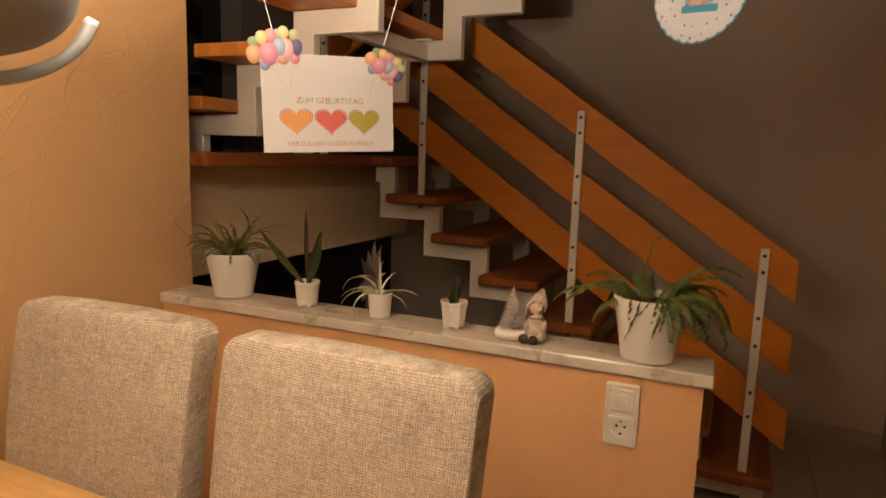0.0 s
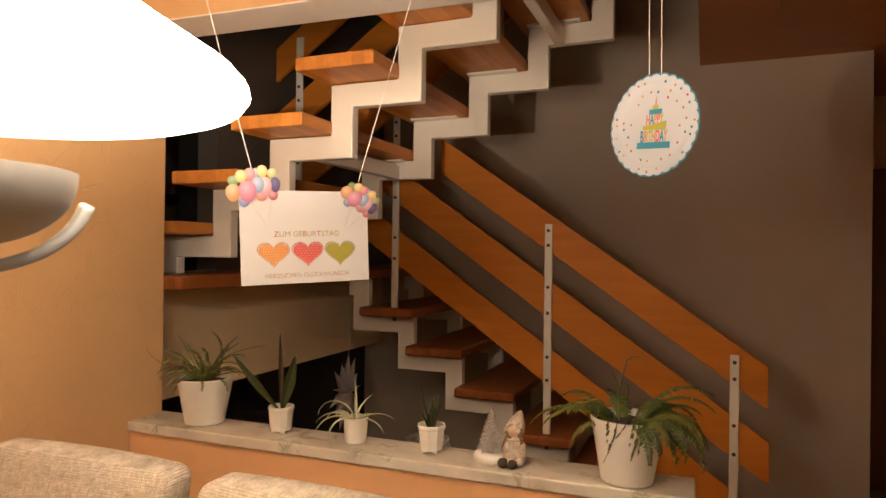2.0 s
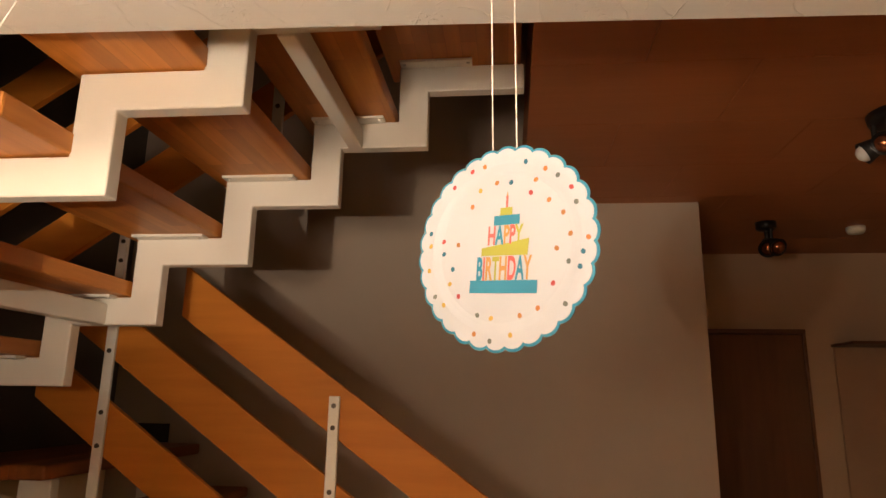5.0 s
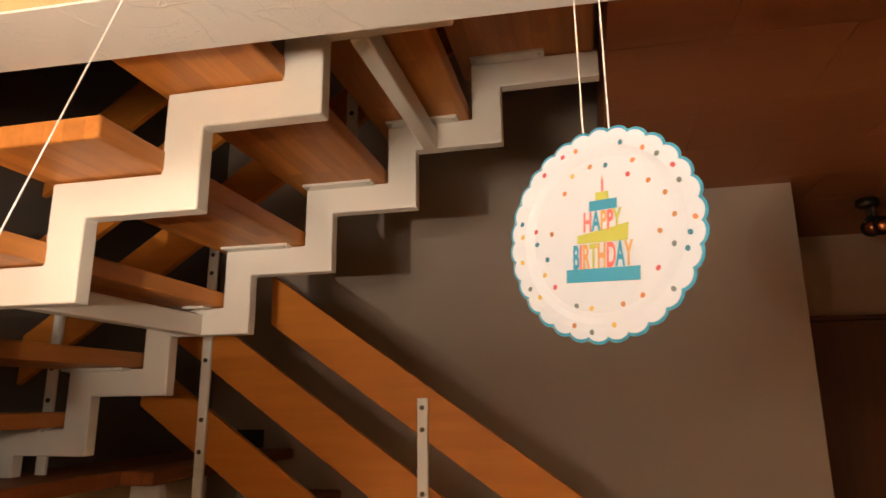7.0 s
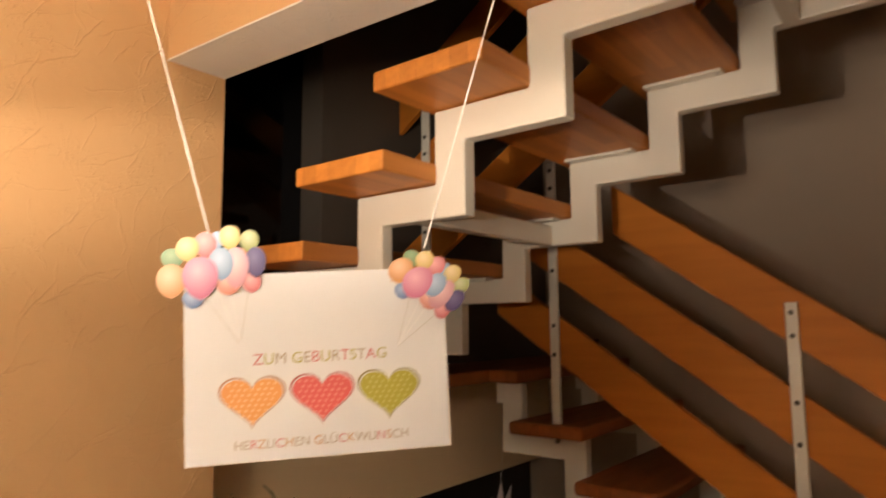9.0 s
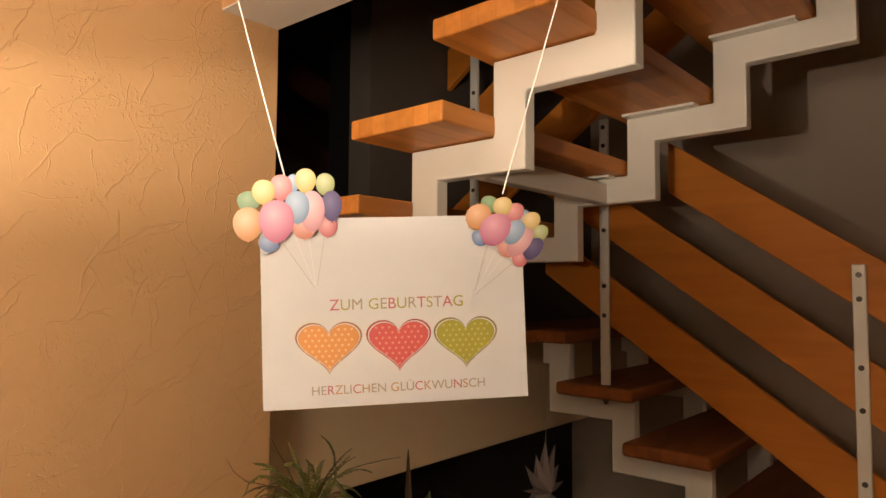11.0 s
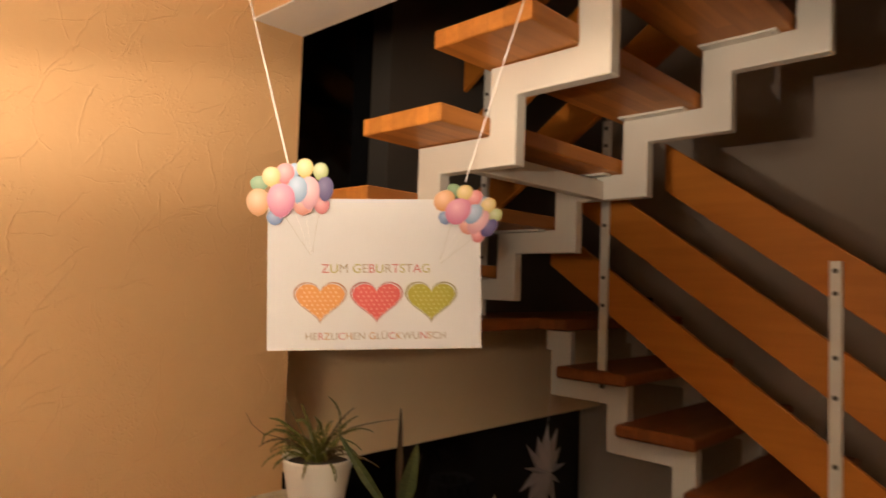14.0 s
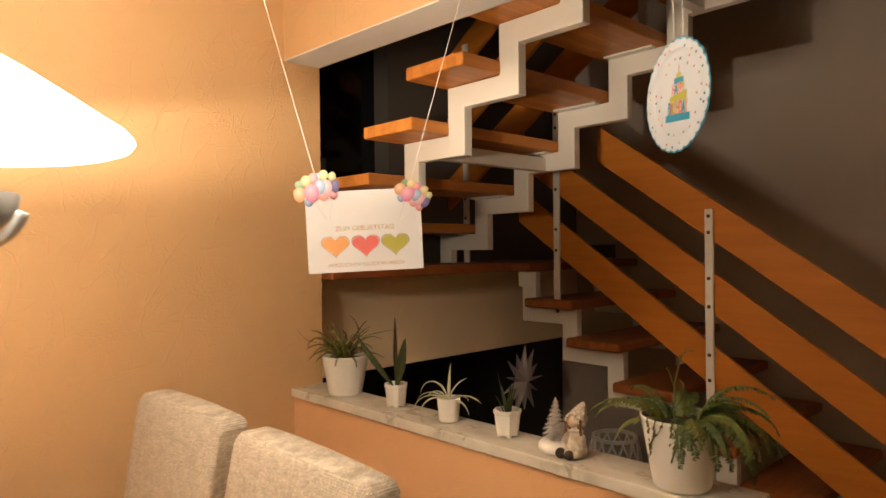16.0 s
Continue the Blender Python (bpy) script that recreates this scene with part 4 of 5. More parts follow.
def slotted(bm, slot, build):
    n0 = len(bm.faces)
    build()
    bm.faces.ensure_lookup_table()
    for f in bm.faces[n0:]:
        f.material_index = slot


def tilted(profile, place, rx, ry):
    b = lathe(profile, 20)
    bmesh.ops.transform(b, matrix=pose(*place, rx, ry, 0), verts=b.verts)
    me = bpy.data.meshes.new("shape")
    b.to_mesh(me)
    b.free()
    bm.from_mesh(me)
    bpy.data.meshes.remove(me)


slotted(bm, 0, lambda: tilted([(0, 0.002), (0.024, 0.002), (0.026, 0.012), (0.020, 0.040), (0.013, 0.058), (0, 0.064)], (0, 0, 0), 0, 0))
slotted(bm, 0, lambda: tilted([(0.0205, -0.006), (0.0215, 0.004), (0.019, 0.016), (0.012, 0.030), (0.005, 0.041), (0, 0.045)], (0.002, 0.002, 0.080), -14, 16))
slotted(bm, 2, lambda: blob(bm, (-0.003, -0.007, 0.078), (0.0145, 0.013, 0.0145), 18))
for k in range(14):
    a = math.pi * (0.02 + 1.96 * k / 14) + math.pi / 2
    slotted(bm, 3 if 3 < k < 7 or 8 < k < 12 else 0, lambda: blob(bm, (-0.002 + 0.0165 * math.cos(a), -0.012, 0.080 + 0.0165 * math.sin(a)), (0.0048, 0.0045, 0.0048), 8))
for sgn in (-1, 1):
    for k in range(4):
        slotted(bm, 3, lambda: blob(bm, (-0.002 + sgn * (0.0155 + 0.002 * k), -0.014, 0.068 - 0.0075 * k), (0.0042, 0.004, 0.0052), 8))
    slotted(bm, 0, lambda: blob(bm, (sgn * 0.019, -0.011, 0.040), (0.0075, 0.010, 0.016), 12))
    slotted(bm, 0, lambda: blob(bm, (sgn * 0.011, -0.022, 0.012), (0.0095, 0.018, 0.0095), 12))
slotted(bm, 1, lambda: blob(bm, (-0.024, -0.031, 0.0115), (0.013, 0.012, 0.0115), 12))
slotted(bm, 1, lambda: blob(bm, (-0.003, -0.035, 0.0105), (0.012, 0.011, 0.0105), 12))
for k in range(9):
    a = math.pi * (1.05 + 0.9 * k / 8)
    slotted(bm, 0, lambda: blob(bm, (0.015 * math.cos(a), -0.004 + 0.011 * math.sin(a), 0.060), (0.005, 0.005, 0.004), 8))
doll = tagged(part("seated_doll", bm, KNIT, None, "", True), "small seated doll in cream knit and fur with a pointed hood", "doll")
doll.data.materials.append(MITTEN)
doll.data.materials.append(SKIN)
doll.data.materials.append(FLAX)
doll.matrix_world = pose(*on_sill(1.252, 0.094), 0, 0, 14) @ Matrix.Scale(1.14, 4)


# ---- birthday card on strings ----
PAPER = material("white_card_paper", (0.62, 0.605, 0.61), 0.6, 0, (0.60, 0.585, 0.59), 12, 3, bump=0.02, bump_scale=14)
STRING = material("white_string", (0.82, 0.78, 0.74), 0.8)
INK = {k: material("ink_" + k, c, 0.6) for k, c in {
    "orange": (0.64, 0.27, 0.075), "red": (0.60, 0.10, 0.09), "olive": (0.35, 0.31, 0.04), "grey": (0.34, 0.27, 0.19), "teal": (0.015, 0.20, 0.31),
    "lime": (0.32, 0.33, 0.045), "pink": (0.48, 0.12, 0.11), "amber": (0.45, 0.23, 0.065), "slate": (0.14, 0.18, 0.17), "yellow": (0.56, 0.41, 0.085)}.items()}
DOTINK = {k: material("dot_ink_" + k, c, 0.6) for k, c in {
    "red": (0.38, 0.05, 0.05), "teal": (0.010, 0.11, 0.17), "amber": (0.34, 0.14, 0.035), "slate": (0.10, 0.12, 0.11), "yellow": (0.44, 0.29, 0.05), "orange": (0.44, 0.15, 0.035)}.items()}
DARKINK = {k: material("dark_ink_" + k, c, 0.6) for k, c in {"orange": (0.36, 0.16, 0.07), "red": (0.36, 0.07, 0.06), "olive": (0.22, 0.17, 0.05)}.items()}
LIGHTINK = {k: material("light_ink_" + k, c, 0.6) for k, c in {"orange": (0.74, 0.46, 0.24), "red": (0.70, 0.26, 0.21), "olive": (0.48, 0.44, 0.13)}.items()}


def balloon_print(name, c):
    """Printed balloon: lighter towards one side, as on the paper."""
    m = material(name, c, 0.5)
    nt = m.node_tree
    n, l = nt.nodes, nt.links
    tc = n.new("ShaderNodeTexCoord")
    mp = n.new("ShaderNodeMapping")
    mp.inputs["Location"].default_value = (-0.42, 0, -0.66)
    mp.inputs["Scale"].default_value = (1, 0, 1)
    g = n.new("ShaderNodeTexGradient")
    g.gradient_type = "SPHERICAL"
    l.new(tc.outputs["Generated"], mp.inputs["Vector"])
    l.new(mp.outputs[0], g.inputs["Vector"])
    rp = n.new("ShaderNodeValToRGB")
    rp.color_ramp.elements[0].position, rp.color_ramp.elements[1].position = 0.38, 1.0
    rp.color_ramp.elements[0].color = (*[v * 0.70 for v in c], 1)
    rp.color_ramp.elements[1].color = (*[v + (0.82 - v) * (0.30 if max(c) > 0.3 else 0.10) for v in c], 1)
    l.new(g.outputs["Fac"], rp.inputs["Fac"])
    l.new(rp.outputs["Color"], n["Principled BSDF"].inputs["Base Color"])
    return m


BAL = {k: balloon_print("balloon_print_" + k, tuple(v * 0.88 for v in c)) for k, c in {
    "yellow": (0.78, 0.55, 0.17), "orange": (0.80, 0.36, 0.12), "pink": (0.74, 0.22, 0.38), "coral": (0.74, 0.20, 0.22), "blue": (0.20, 0.32, 0.62), "sky": (0.30, 0.45, 0.68), "green": (0.20, 0.33, 0.16),
    "violet": (0.10, 0.07, 0.22), "lime": (0.40, 0.44, 0.14), "rose": (0.80, 0.40, 0.46), "peach": (0.80, 0.30, 0.22)}.items()}



def flat(points, y=0.0, thick=0.0006):
    return prism(points, y - thick, y)


def ellipse(cx, cz, rx, rz, n=28, tilt=0.0):
    c, s = math.cos(tilt), math.sin(tilt)
    return [(cx + rx * math.cos(a) * c - rz * math.sin(a) * s, cz + rx * math.cos(a) * s + rz * math.sin(a) * c) for a in [2 * math.pi * i / n for i in range(n)]]


def lettering(text, parent, width, cx, cz, mats, pick, y=-0.0003, height=0.0):
    """A line of letters in the built-in font, fitted to a width, standing upright in the x-z plane."""
    cu = bpy.data.curves.new("lettering", "FONT")
    cu.body, cu.align_x, cu.size, cu.offset, cu.extrude = text, "CENTER", 1.0, 0.03 if height else 0.0, 0.00005
    for m in mats:
        cu.materials.append(m)
    for i in range(len(text)):
        cu.body_format[i].material_index = pick(i)
    ob = new("lettering", cu)
    bpy.context.view_layer.update()
    k = width / max(ob.dimensions.x, 1e-6)
    kv = height / 0.69 if height else k
    ob.parent = parent
    ob.location, ob.rotation_euler, ob.scale = (cx, y, cz), (math.pi / 2, 0, 0), (k, kv, 1)
    return ob


CARD_TURN = math.degrees(math.atan2(0.229, 0.199))
card = tagged(thing("birthday_card", (-0.985, 1.280, 1.416), CARD_TURN), "white birthday card sheet with three hearts and balloon cut-outs on strings", "card")
card.matrix_world = pose(-0.985, 1.280, 1.416, 0, -2.3, CARD_TURN) @ Matrix.Scale(1.022, 4)
CW, CH = 0.2955, 0.209
part("sheet", box(0, CW, 0.0, 0.0012, 0, CH), PAPER, card, "white paper sheet")


def heart(cx, cz, w, h):
    pts = []
    for i in range(44):
        t = 2 * math.pi * i / 44
        pts.append((cx + w / 2 * math.sin(t) ** 3, cz + h / 2 * ((13 * math.cos(t) - 5 * math.cos(2 * t) - 2 * math.cos(3 * t) - math.cos(4 * t)) / 15.5 + 0.13)))
    return pts


for cx, key in ((0.072, "orange"), (0.1495, "red"), (0.2255, "olive")):
    hp = part("heart", flat(heart(cx, 0.0655, 0.0735, 0.062), -0.00005, 0.0001), DARKINK[key], card, "printed dotted heart")
    part("white_line", flat(heart(cx, 0.0655, 0.0695, 0.0582), -0.0002, 0.0001), PAPER, hp)
    part("fill", flat(heart(cx, 0.0655, 0.0672, 0.0558), -0.00035, 0.0001), INK[key], hp)
    bm = bmesh.new()
    for r in range(-4, 5):
        for c in range(-5, 6):
            x, z = c * 0.0072 + (r % 2) * 0.0036, r * 0.0058
            if abs(x) < 0.031 and (abs(x) / 0.031) + max(0, -z - 0.004) / 0.026 < 0.92 and z < 0.020 - 0.25 * abs(abs(x) - 0.016):
                bm.faces.new([bm.verts.new((cx + x + 0.0015 * math.cos(a), -0.0006, 0.0675 + z + 0.0015 * math.sin(a))) for a in [2 * math.pi * k / 8 for k in range(8)]])
    part("dots", bm, LIGHTINK[key], hp)
lettering("ZUM GEBURTSTAG", card, 0.150, 0.149, 0.1060, [INK["olive"], INK["pink"], INK["grey"]], lambda i: (1, 0, 2)[i % 3])
lettering("HERZLICHEN GL\u00dcCKWUNSCH", card, 0.193, 0.149, 0.0139, [INK["grey"], INK["pink"], INK["amber"]], lambda i: (0, 0, 1, 2)[i % 4])

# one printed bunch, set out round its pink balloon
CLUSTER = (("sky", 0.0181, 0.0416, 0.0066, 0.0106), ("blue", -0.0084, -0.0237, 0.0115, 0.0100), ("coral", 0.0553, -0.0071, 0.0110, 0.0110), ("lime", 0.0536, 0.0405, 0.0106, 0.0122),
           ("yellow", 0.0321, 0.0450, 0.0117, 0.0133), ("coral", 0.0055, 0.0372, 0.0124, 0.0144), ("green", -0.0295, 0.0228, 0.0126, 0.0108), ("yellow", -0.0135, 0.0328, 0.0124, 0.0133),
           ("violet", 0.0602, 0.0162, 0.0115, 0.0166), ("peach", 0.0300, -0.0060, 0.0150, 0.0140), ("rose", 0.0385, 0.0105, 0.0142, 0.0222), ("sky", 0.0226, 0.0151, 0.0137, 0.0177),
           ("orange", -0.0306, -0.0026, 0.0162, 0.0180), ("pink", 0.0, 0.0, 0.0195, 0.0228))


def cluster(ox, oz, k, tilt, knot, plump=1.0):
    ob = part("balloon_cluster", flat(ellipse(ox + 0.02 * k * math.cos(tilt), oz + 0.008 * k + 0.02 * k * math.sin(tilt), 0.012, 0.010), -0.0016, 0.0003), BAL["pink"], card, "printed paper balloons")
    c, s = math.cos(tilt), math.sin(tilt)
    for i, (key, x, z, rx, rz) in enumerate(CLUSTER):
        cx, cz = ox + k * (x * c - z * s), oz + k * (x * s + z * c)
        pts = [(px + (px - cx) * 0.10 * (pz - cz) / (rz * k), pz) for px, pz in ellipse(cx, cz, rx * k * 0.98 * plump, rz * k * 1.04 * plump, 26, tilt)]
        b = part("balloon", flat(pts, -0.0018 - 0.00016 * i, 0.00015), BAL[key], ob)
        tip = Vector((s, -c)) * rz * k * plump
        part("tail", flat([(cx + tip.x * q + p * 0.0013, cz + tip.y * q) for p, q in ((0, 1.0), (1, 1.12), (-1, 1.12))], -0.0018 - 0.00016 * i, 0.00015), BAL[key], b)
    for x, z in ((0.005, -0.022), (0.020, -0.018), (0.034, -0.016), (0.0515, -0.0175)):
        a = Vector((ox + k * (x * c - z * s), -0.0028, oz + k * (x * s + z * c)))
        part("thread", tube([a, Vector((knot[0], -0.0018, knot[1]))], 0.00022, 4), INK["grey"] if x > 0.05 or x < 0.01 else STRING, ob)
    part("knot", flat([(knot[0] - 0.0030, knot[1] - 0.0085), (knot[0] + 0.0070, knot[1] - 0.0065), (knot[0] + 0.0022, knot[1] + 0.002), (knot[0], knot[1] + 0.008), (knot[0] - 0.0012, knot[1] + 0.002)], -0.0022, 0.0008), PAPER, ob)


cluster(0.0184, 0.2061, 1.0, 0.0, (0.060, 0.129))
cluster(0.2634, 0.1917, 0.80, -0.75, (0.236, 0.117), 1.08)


def hung(points, label):
    return tagged(part("hanging_string", tube(points, 0.0009, 6), STRING), label, "string", "hanging strings")


M = card.matrix_world.copy()
for a, slope in (((0.0277, -0.003, 0.2575), -0.235), ((0.2741, -0.003, 0.2333), 0.33)):
    p = M @ Vector(a)
    d = (M.to_3x3() @ Vector((slope, 0, 1)))
    hung([p, p + d * ((CEIL - p.z) / d.z)], "white string from the ceiling to the birthday card")

# ---- paper plate on strings ----
plate = tagged(thing("paper_plate"), "round scalloped paper plate with a printed birthday cake and dots", "plate")
plate.matrix_world = pose(-0.136, 1.627, 1.786, 0, 4.0, -31.0)
NS = 30
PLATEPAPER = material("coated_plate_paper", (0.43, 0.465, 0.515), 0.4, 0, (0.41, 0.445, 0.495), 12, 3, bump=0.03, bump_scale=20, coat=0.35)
CAKE = 1.10


def scallop(r, amp, n=NS * 8):
    return [(r + amp * (abs(math.sin(NS * 0.5 * a)) ** 0.7), a) for a in [2 * math.pi * i / n for i in range(n)]]


def plate_bm(r, amp, rows):
    """Rings of (share of the outline, depth): a shallow plate facing -y."""
    bm = bmesh.new()
    out = scallop(r, amp)
    rings = [[bm.verts.new((k * q * math.cos(a) if k > 0.9 else k * r * math.cos(a), y, k * q * math.sin(a) if k > 0.9 else k * r * math.sin(a))) for q, a in out] for k, y in rows]
    for a, b in zip(rings, rings[1:]):
        for i in range(len(a)):
            j = (i + 1) % len(a)
            bm.faces.new((a[i], a[j], b[j], b[i]))
    bm.faces.new(rings[-1])
    bmesh.ops.recalc_face_normals(bm, faces=bm.faces)
    return bm


part("rim", plate_bm(0.1120, 0.0042, [(1.0, -0.0035), (1.0, -0.0045), (0.96, -0.0045), (0.86, -0.0025), (0.80, 0.001), (0.4, 0.0015)]), INK["teal"], plate, "teal scalloped rim")
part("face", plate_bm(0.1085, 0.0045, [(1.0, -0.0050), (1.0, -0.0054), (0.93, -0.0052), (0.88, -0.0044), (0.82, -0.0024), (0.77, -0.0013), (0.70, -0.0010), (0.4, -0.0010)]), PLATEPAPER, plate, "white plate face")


def plate_quad(name, pts, key, y=-0.0015):
    return part(name, flat([(x * CAKE, z * CAKE) for x, z in pts], y, 0.0003), INK[key], plate)


base = [(-0.037, -0.046), (0.041, -0.047), (0.041, -0.034), (-0.037, -0.033)]
plate_quad("cake_tier", base, "teal")
plate_quad("cake_tier", [(-0.025, -0.008), (0.029, -0.009), (0.030, 0.008), (0.012, 0.005), (-0.025, 0.000)], "lime")
plate_quad("cake_tier", [(-0.012, 0.023), (0.018, 0.023), (0.018, 0.033), (-0.012, 0.033)], "teal")
plate_quad("cake_tier", [(-0.005, 0.033), (0.009, 0.033), (0.009, 0.041), (-0.005, 0.041)], "lime")
plate_quad("candle", [(0.0012, 0.041), (0.0036, 0.041), (0.0036, 0.053), (0.0012, 0.053)], "pink")
plate_quad("flame", [(0.0014, 0.053), (0.0034, 0.053), (0.0024, 0.058)], "amber")
cols = [INK["pink"], INK["teal"], INK["amber"], INK["red"], INK["lime"]]
for text, w, cz in (("HAPPY", 0.041, 0.0035), ("BIRTHDAY", 0.064, -0.0325)):
    lettering(text, plate, w * CAKE, 0.002, cz * CAKE, cols, (lambda i: i % 5) if text == "HAPPY" else (lambda i: (1, 0, 2, 4, 2, 3, 1, 2)[i]), -0.0020, (0.0185 if text == "HAPPY" else 0.0225) * CAKE)
rng = random.Random(21)
spots = []
while len(spots) < 42:
    r, a = 0.104 * math.sqrt(rng.random()), rng.uniform(0, 6.283)
    x, z = r * math.cos(a), r * math.sin(a)
    if (-0.054 < x < 0.058 and -0.062 < z < 0.07 - abs(x) * 0.6) or any((x - u) ** 2 + (z - v) ** 2 < 0.015 ** 2 for u, v in spots):
        continue
    if not 0.083 < math.hypot(x, z) < 0.097:
        spots.append((x, z))
for i, (x, z) in enumerate(spots):
    part("dot", flat(ellipse(x, z, 0.0026, 0.0030, 12, 0.4 * (i % 5) - 0.8), -0.0055 if math.hypot(x, z) > 0.097 else -0.0014, 0.0002), DOTINK[("red", "teal", "amber", "slate", "yellow", "orange")[i % 6]], plate)
M = plate.matrix_world.copy()
for x in (-0.022, 0.010):
    p = M @ Vector((x, 0.002, 0.105))
    hung([p, Vector((p.x - 0.004, p.y - 0.02, CEIL))], "white string from the ceiling to the paper plate")

# ---- paper star by the window ----
STARP = material("lilac_grey_paper", (0.42, 0.345, 0.33), 0.7, 0, (0.36, 0.30, 0.285), 8, 3)
star = tagged(thing("paper_star"), "pale folded paper star hanging in the dark window", "star")
bm = bmesh.new()
rng = random.Random(4)
hub = bm.verts.new((0, -0.035, 0))
back = bm.verts.new((0, 0.035, 0))
NP = 13
for i in range(NP):
    a0, a1, a2 = [2 * math.pi * (i + k) / NP + math.pi / 2 for k in (-0.5, 0, 0.5)]
    r = 0.20 if i % 2 == 0 else 0.165
    t = bm.verts.new((r * math.cos(a1), 0, r * math.sin(a1)))
    q0, q1 = bm.verts.new((0.055 * math.cos(a0), 0, 0.055 * math.sin(a0))), bm.verts.new((0.055 * math.cos(a2), 0, 0.055 * math.sin(a2)))
    ridge, ridge2 = bm.verts.new((0.06 * math.cos(a1), -0.03, 0.06 * math.sin(a1))), bm.verts.new((0.06 * math.cos(a1), 0.03, 0.06 * math.sin(a1)))
    for h, rd in ((hub, ridge), (back, ridge2)):
        bm.faces.new((h, q0, rd))
        bm.faces.new((h, rd, q1))
        bm.faces.new((q0, t, rd))
        bm.faces.new((rd, t, q1))
part("star_body", bm, STARP, star, "folded paper star")
part("star_cord", tube([(0, 0, 0.2), (0, 0, 0.62)], 0.0008, 5), STRING, star)
star.matrix_world = pose(-1.77, 3.08, 0.755, 0, 8, 96)

# ---- hall ----
door = S(thing("door_1", (0.757, 5.03, 0)), "closed dark brown wooden hall door", "door")
part("leaf", box(0.0, 0.845, -0.03, -0.002, 0.0, 2.03, 0.004), DOORWOOD, door)
for x0, x1 in ((-0.06, 0.0), (0.845, 0.865)):
    part("casing", box(x0, x1, -0.035, 0.0, 0, 2.057, 0.003), DOORWOOD, door)
part("casing", box(-0.06, 0.865, -0.036, 0.0, 2.032, 2.06, 0.003), DOORWOOD, door)
hd = part("handle_plate", box(0.055, 0.085, -0.037, -0.03, 0.93, 1.13, 0.002), BOLT, door)
part("handle", tube([(0.07, -0.037, 1.06), (0.07, -0.08, 1.06), (0.17, -0.085, 1.06)], 0.009, 8), BOLT, hd)

RACKPANEL = material("brown_rack_board", (0.50, 0.33, 0.21), 0.7, 0, (0.46, 0.30, 0.19), 6, 3)
rack = tagged(thing("coat_rack", (1.78, 5.03, 0)), "narrow wooden coat rack with a thin shelf over a board panel", "coat rack")
part("shelf", box(-0.01, 0.42, -0.26, 0.0, 1.958, 1.974, 0.003), DOORWOOD, rack)
part("panel", box(0.0, 0.40, -0.02, 0.0, 0.95, 1.957, 0.003), RACKPANEL, rack, "pale brown board panel")
bench = tagged(part("hall_chest", box(1.80, 2.16, 4.73, 5.025, 0.0, 0.98, 0.006), DOORWOOD), "dark brown wooden hall chest below the coat rack", "chest")


GLASSBULB = material("unlit_bulb_glass", (0.75, 0.72, 0.70), 0.15, 0, spec=0.6)
BLACKMETAL = material("black_lamp_metal", (0.02, 0.018, 0.017), 0.35, 0.5, (0.03, 0.027, 0.025), 8, 2)
COPPER = material("copper_reflector", (0.5, 0.2, 0.09), 0.25, 0.9)


def spot_lamp(place, base_r, heads, label, size=1.0):
    ob = tagged(thing("ceiling_spotlight", place), label, "spotlight", "hall ceiling lamps")
    ob.scale = (size, size, size)
    part("base", lathe([(0, 0), (base_r, 0), (base_r * 0.96, -0.022), (base_r * 0.7, -0.03), (0, -0.032)], 32), BLACKMETAL, ob, "", True)
    for az, off in heads:
        d = Vector((math.cos(radians(az)), math.sin(radians(az)), -0.55)).normalized()
        p = Vector((math.cos(radians(az)) * off, math.sin(radians(az)) * off, -0.035))
        hd = part("arm", tube([p + Vector((0, 0, 0.02)), p + Vector((0, 0, -0.035))], 0.007, 8), BLACKMETAL, ob)
        q = d.to_track_quat("Z", "Y").to_matrix().to_4x4()
        c = p + Vector((0, 0, -0.05))
        b = lathe([(0, -0.035), (0.016, -0.033), (0.022, -0.01), (0.032, 0.035), (0.030, 0.035), (0.02, -0.005), (0, -0.01)], 20)
        bmesh.ops.transform(b, matrix=Matrix.Translation(c) @ q, verts=b.verts)
        part("head", b, BLACKMETAL, hd, "", True)
        b = bmesh.new()
        blob(b, c + d * 0.028, (0.024, 0.024, 0.024), 16)
        part("bulb", b, GLASSBULB if az < 200 else COPPER, hd, "", True)
    return ob


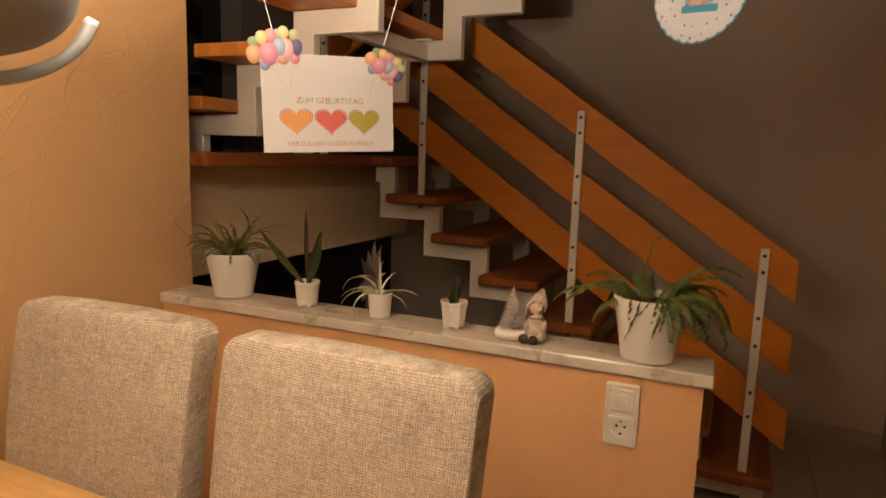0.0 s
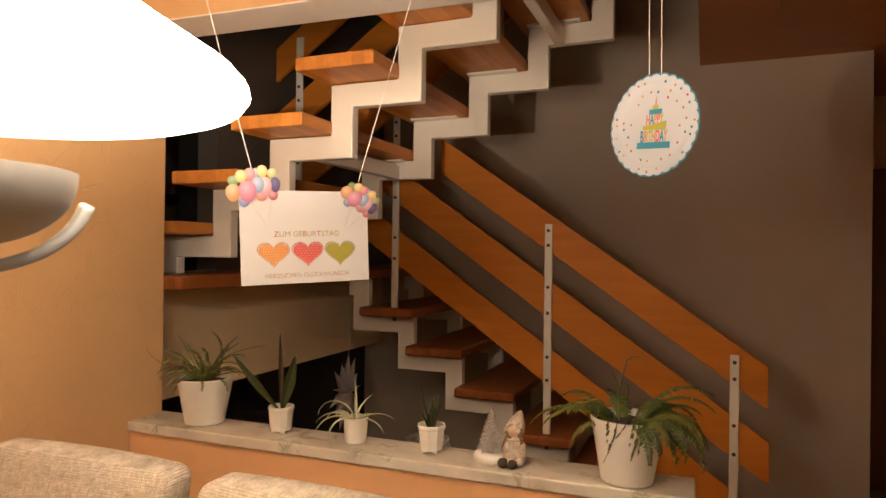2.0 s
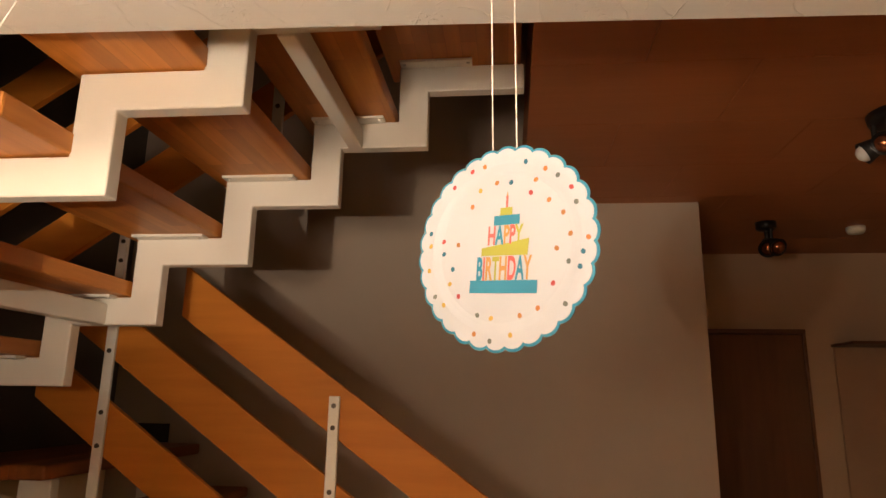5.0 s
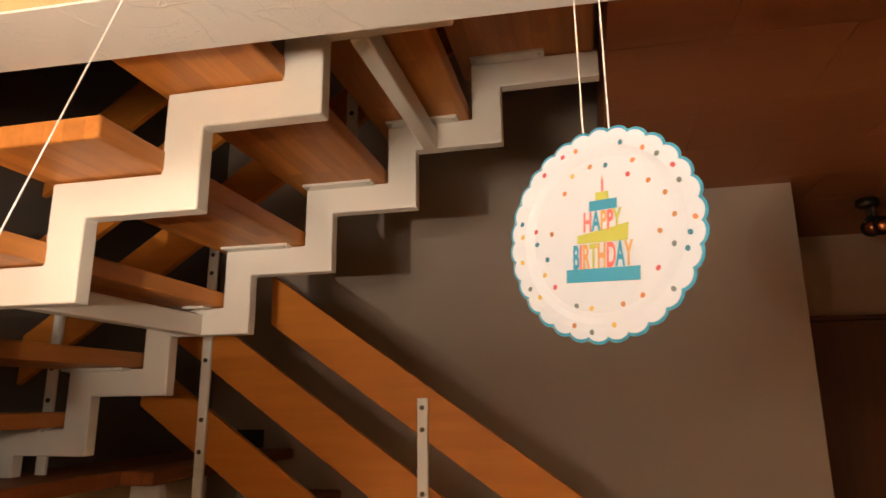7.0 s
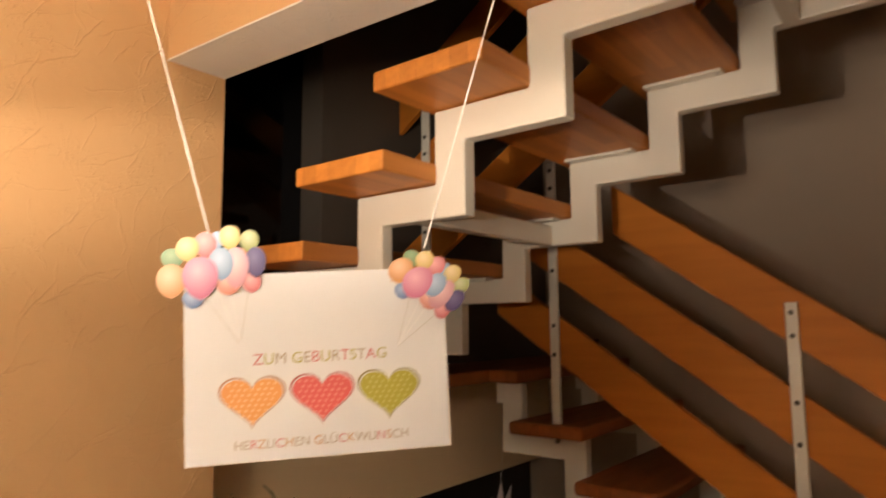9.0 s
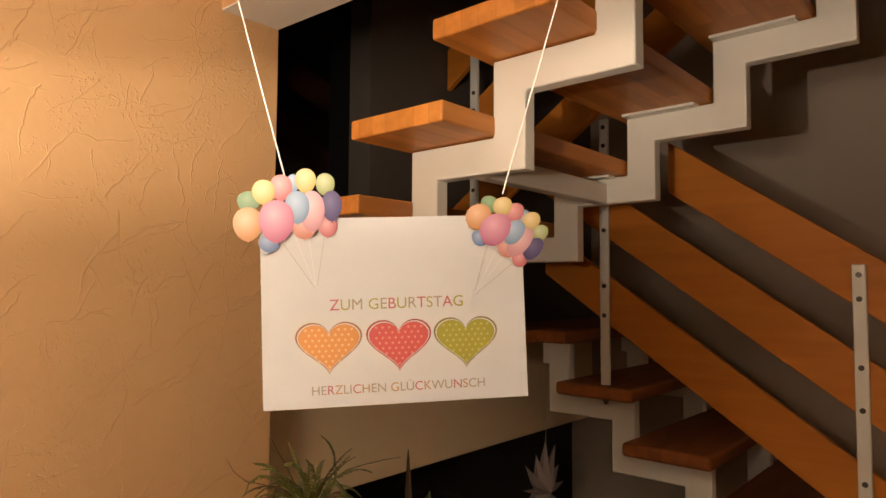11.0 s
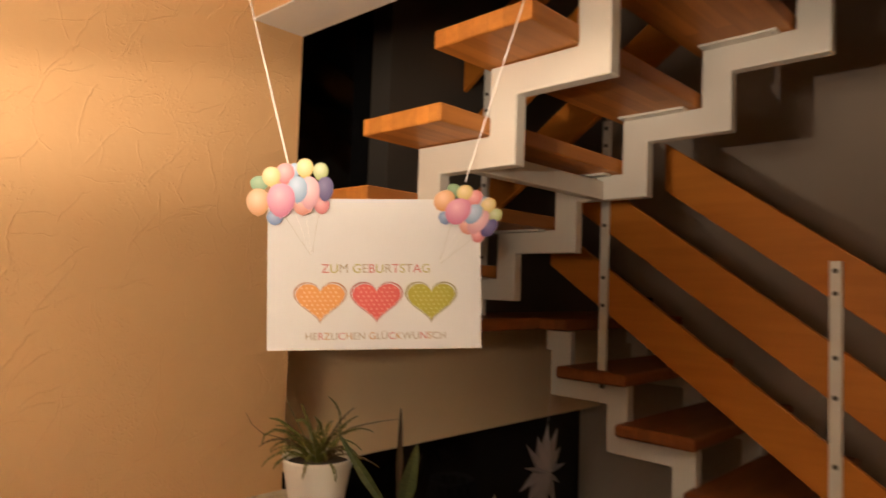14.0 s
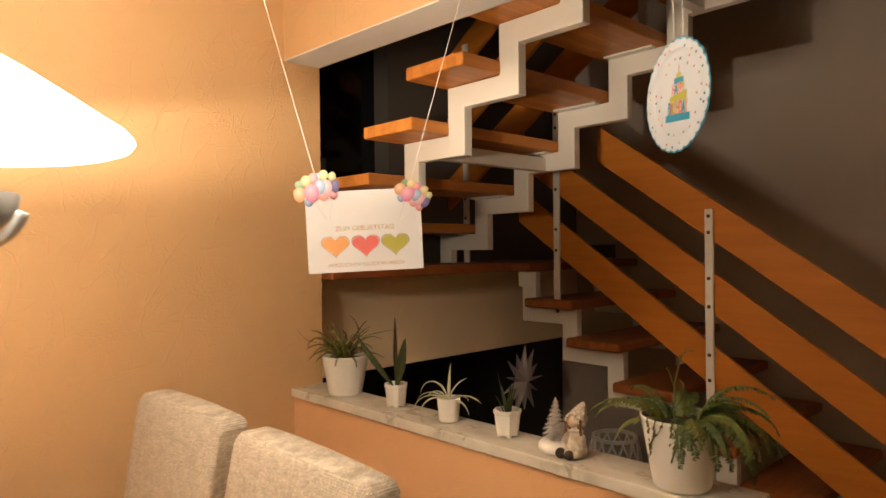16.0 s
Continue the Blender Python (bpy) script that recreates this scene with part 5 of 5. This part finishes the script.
spot_lamp((1.114, 2.966, CEIL), 0.085, ((205, 0.06), (160, 0.07), (270, 0.05)), "round black ceiling lamp with several spotlight heads", 1.2)
spot_lamp((1.18, 4.29, CEIL), 0.035, ((290, 0.02), (250, 0.0)), "small black ceiling spotlight in the hall", 1.45)
det = tagged(thing("smoke_detector", (1.669, 4.397, CEIL)), "round white smoke detector on the hall ceiling", "smoke detector")
part("housing", lathe([(0, 0), (0.045, 0), (0.045, -0.02), (0.036, -0.034), (0, -0.036)], 24), PLASTICWHITE, det, "", True)

# ---- low things behind the half wall ----
bk = tagged(thing("openwork_basket", (-1.50, 3.55, 0)), "white openwork basket standing under the stairs", "basket")
for s in (-1, 1):
    for i in range(14):
        a0 = 2 * math.pi * i / 14
        pts = [(0.12 * (1 + 0.25 * math.sin(math.pi * t)) * math.cos(a0 + s * 1.2 * t), 0.12 * (1 + 0.25 * math.sin(math.pi * t)) * math.sin(a0 + s * 1.2 * t), 0.02 + 0.40 * t) for t in np.linspace(0, 1, 9)]
        part("strip", tube(pts, 0.005, 5), STEELWHITE, bk)
for z, r in ((0.0, 0.12), (0.40, 0.12)):
    part("hoop", lathe([(r - 0.004, z), (r + 0.004, z), (r + 0.004, z + 0.02), (r - 0.004, z + 0.02), (r - 0.004, z)], 32), STEELWHITE, bk)

# ---- baseboard and tiles ----
S(part("baseboard", box(0.18, HALLX - 0.005, BACK - 0.012, BACK, 0.0, 0.085, 0.002), TILE), "tile skirting along the taupe wall", "baseboard")
TS = 0.333
tile_mesh = None
for i in range(-5, 12):
    for j in range(-9, 16):
        x, y = i * TS + 0.07, j * TS + 0.11
        if x < -2.3 or x + TS > 3.0 or y < -2.6 or y + TS > 5.03:
            continue
        if tile_mesh is None:
            t0 = part("tile", box(0.002, TS - 0.002, 0.002, TS - 0.002, -0.012, 0.0, 0.0015, 1), TILE, floor)
            tile_mesh = t0.data
        else:
            t0 = new("tile", tile_mesh)
            t0.parent = floor
        t0.location = (x, y, 0)
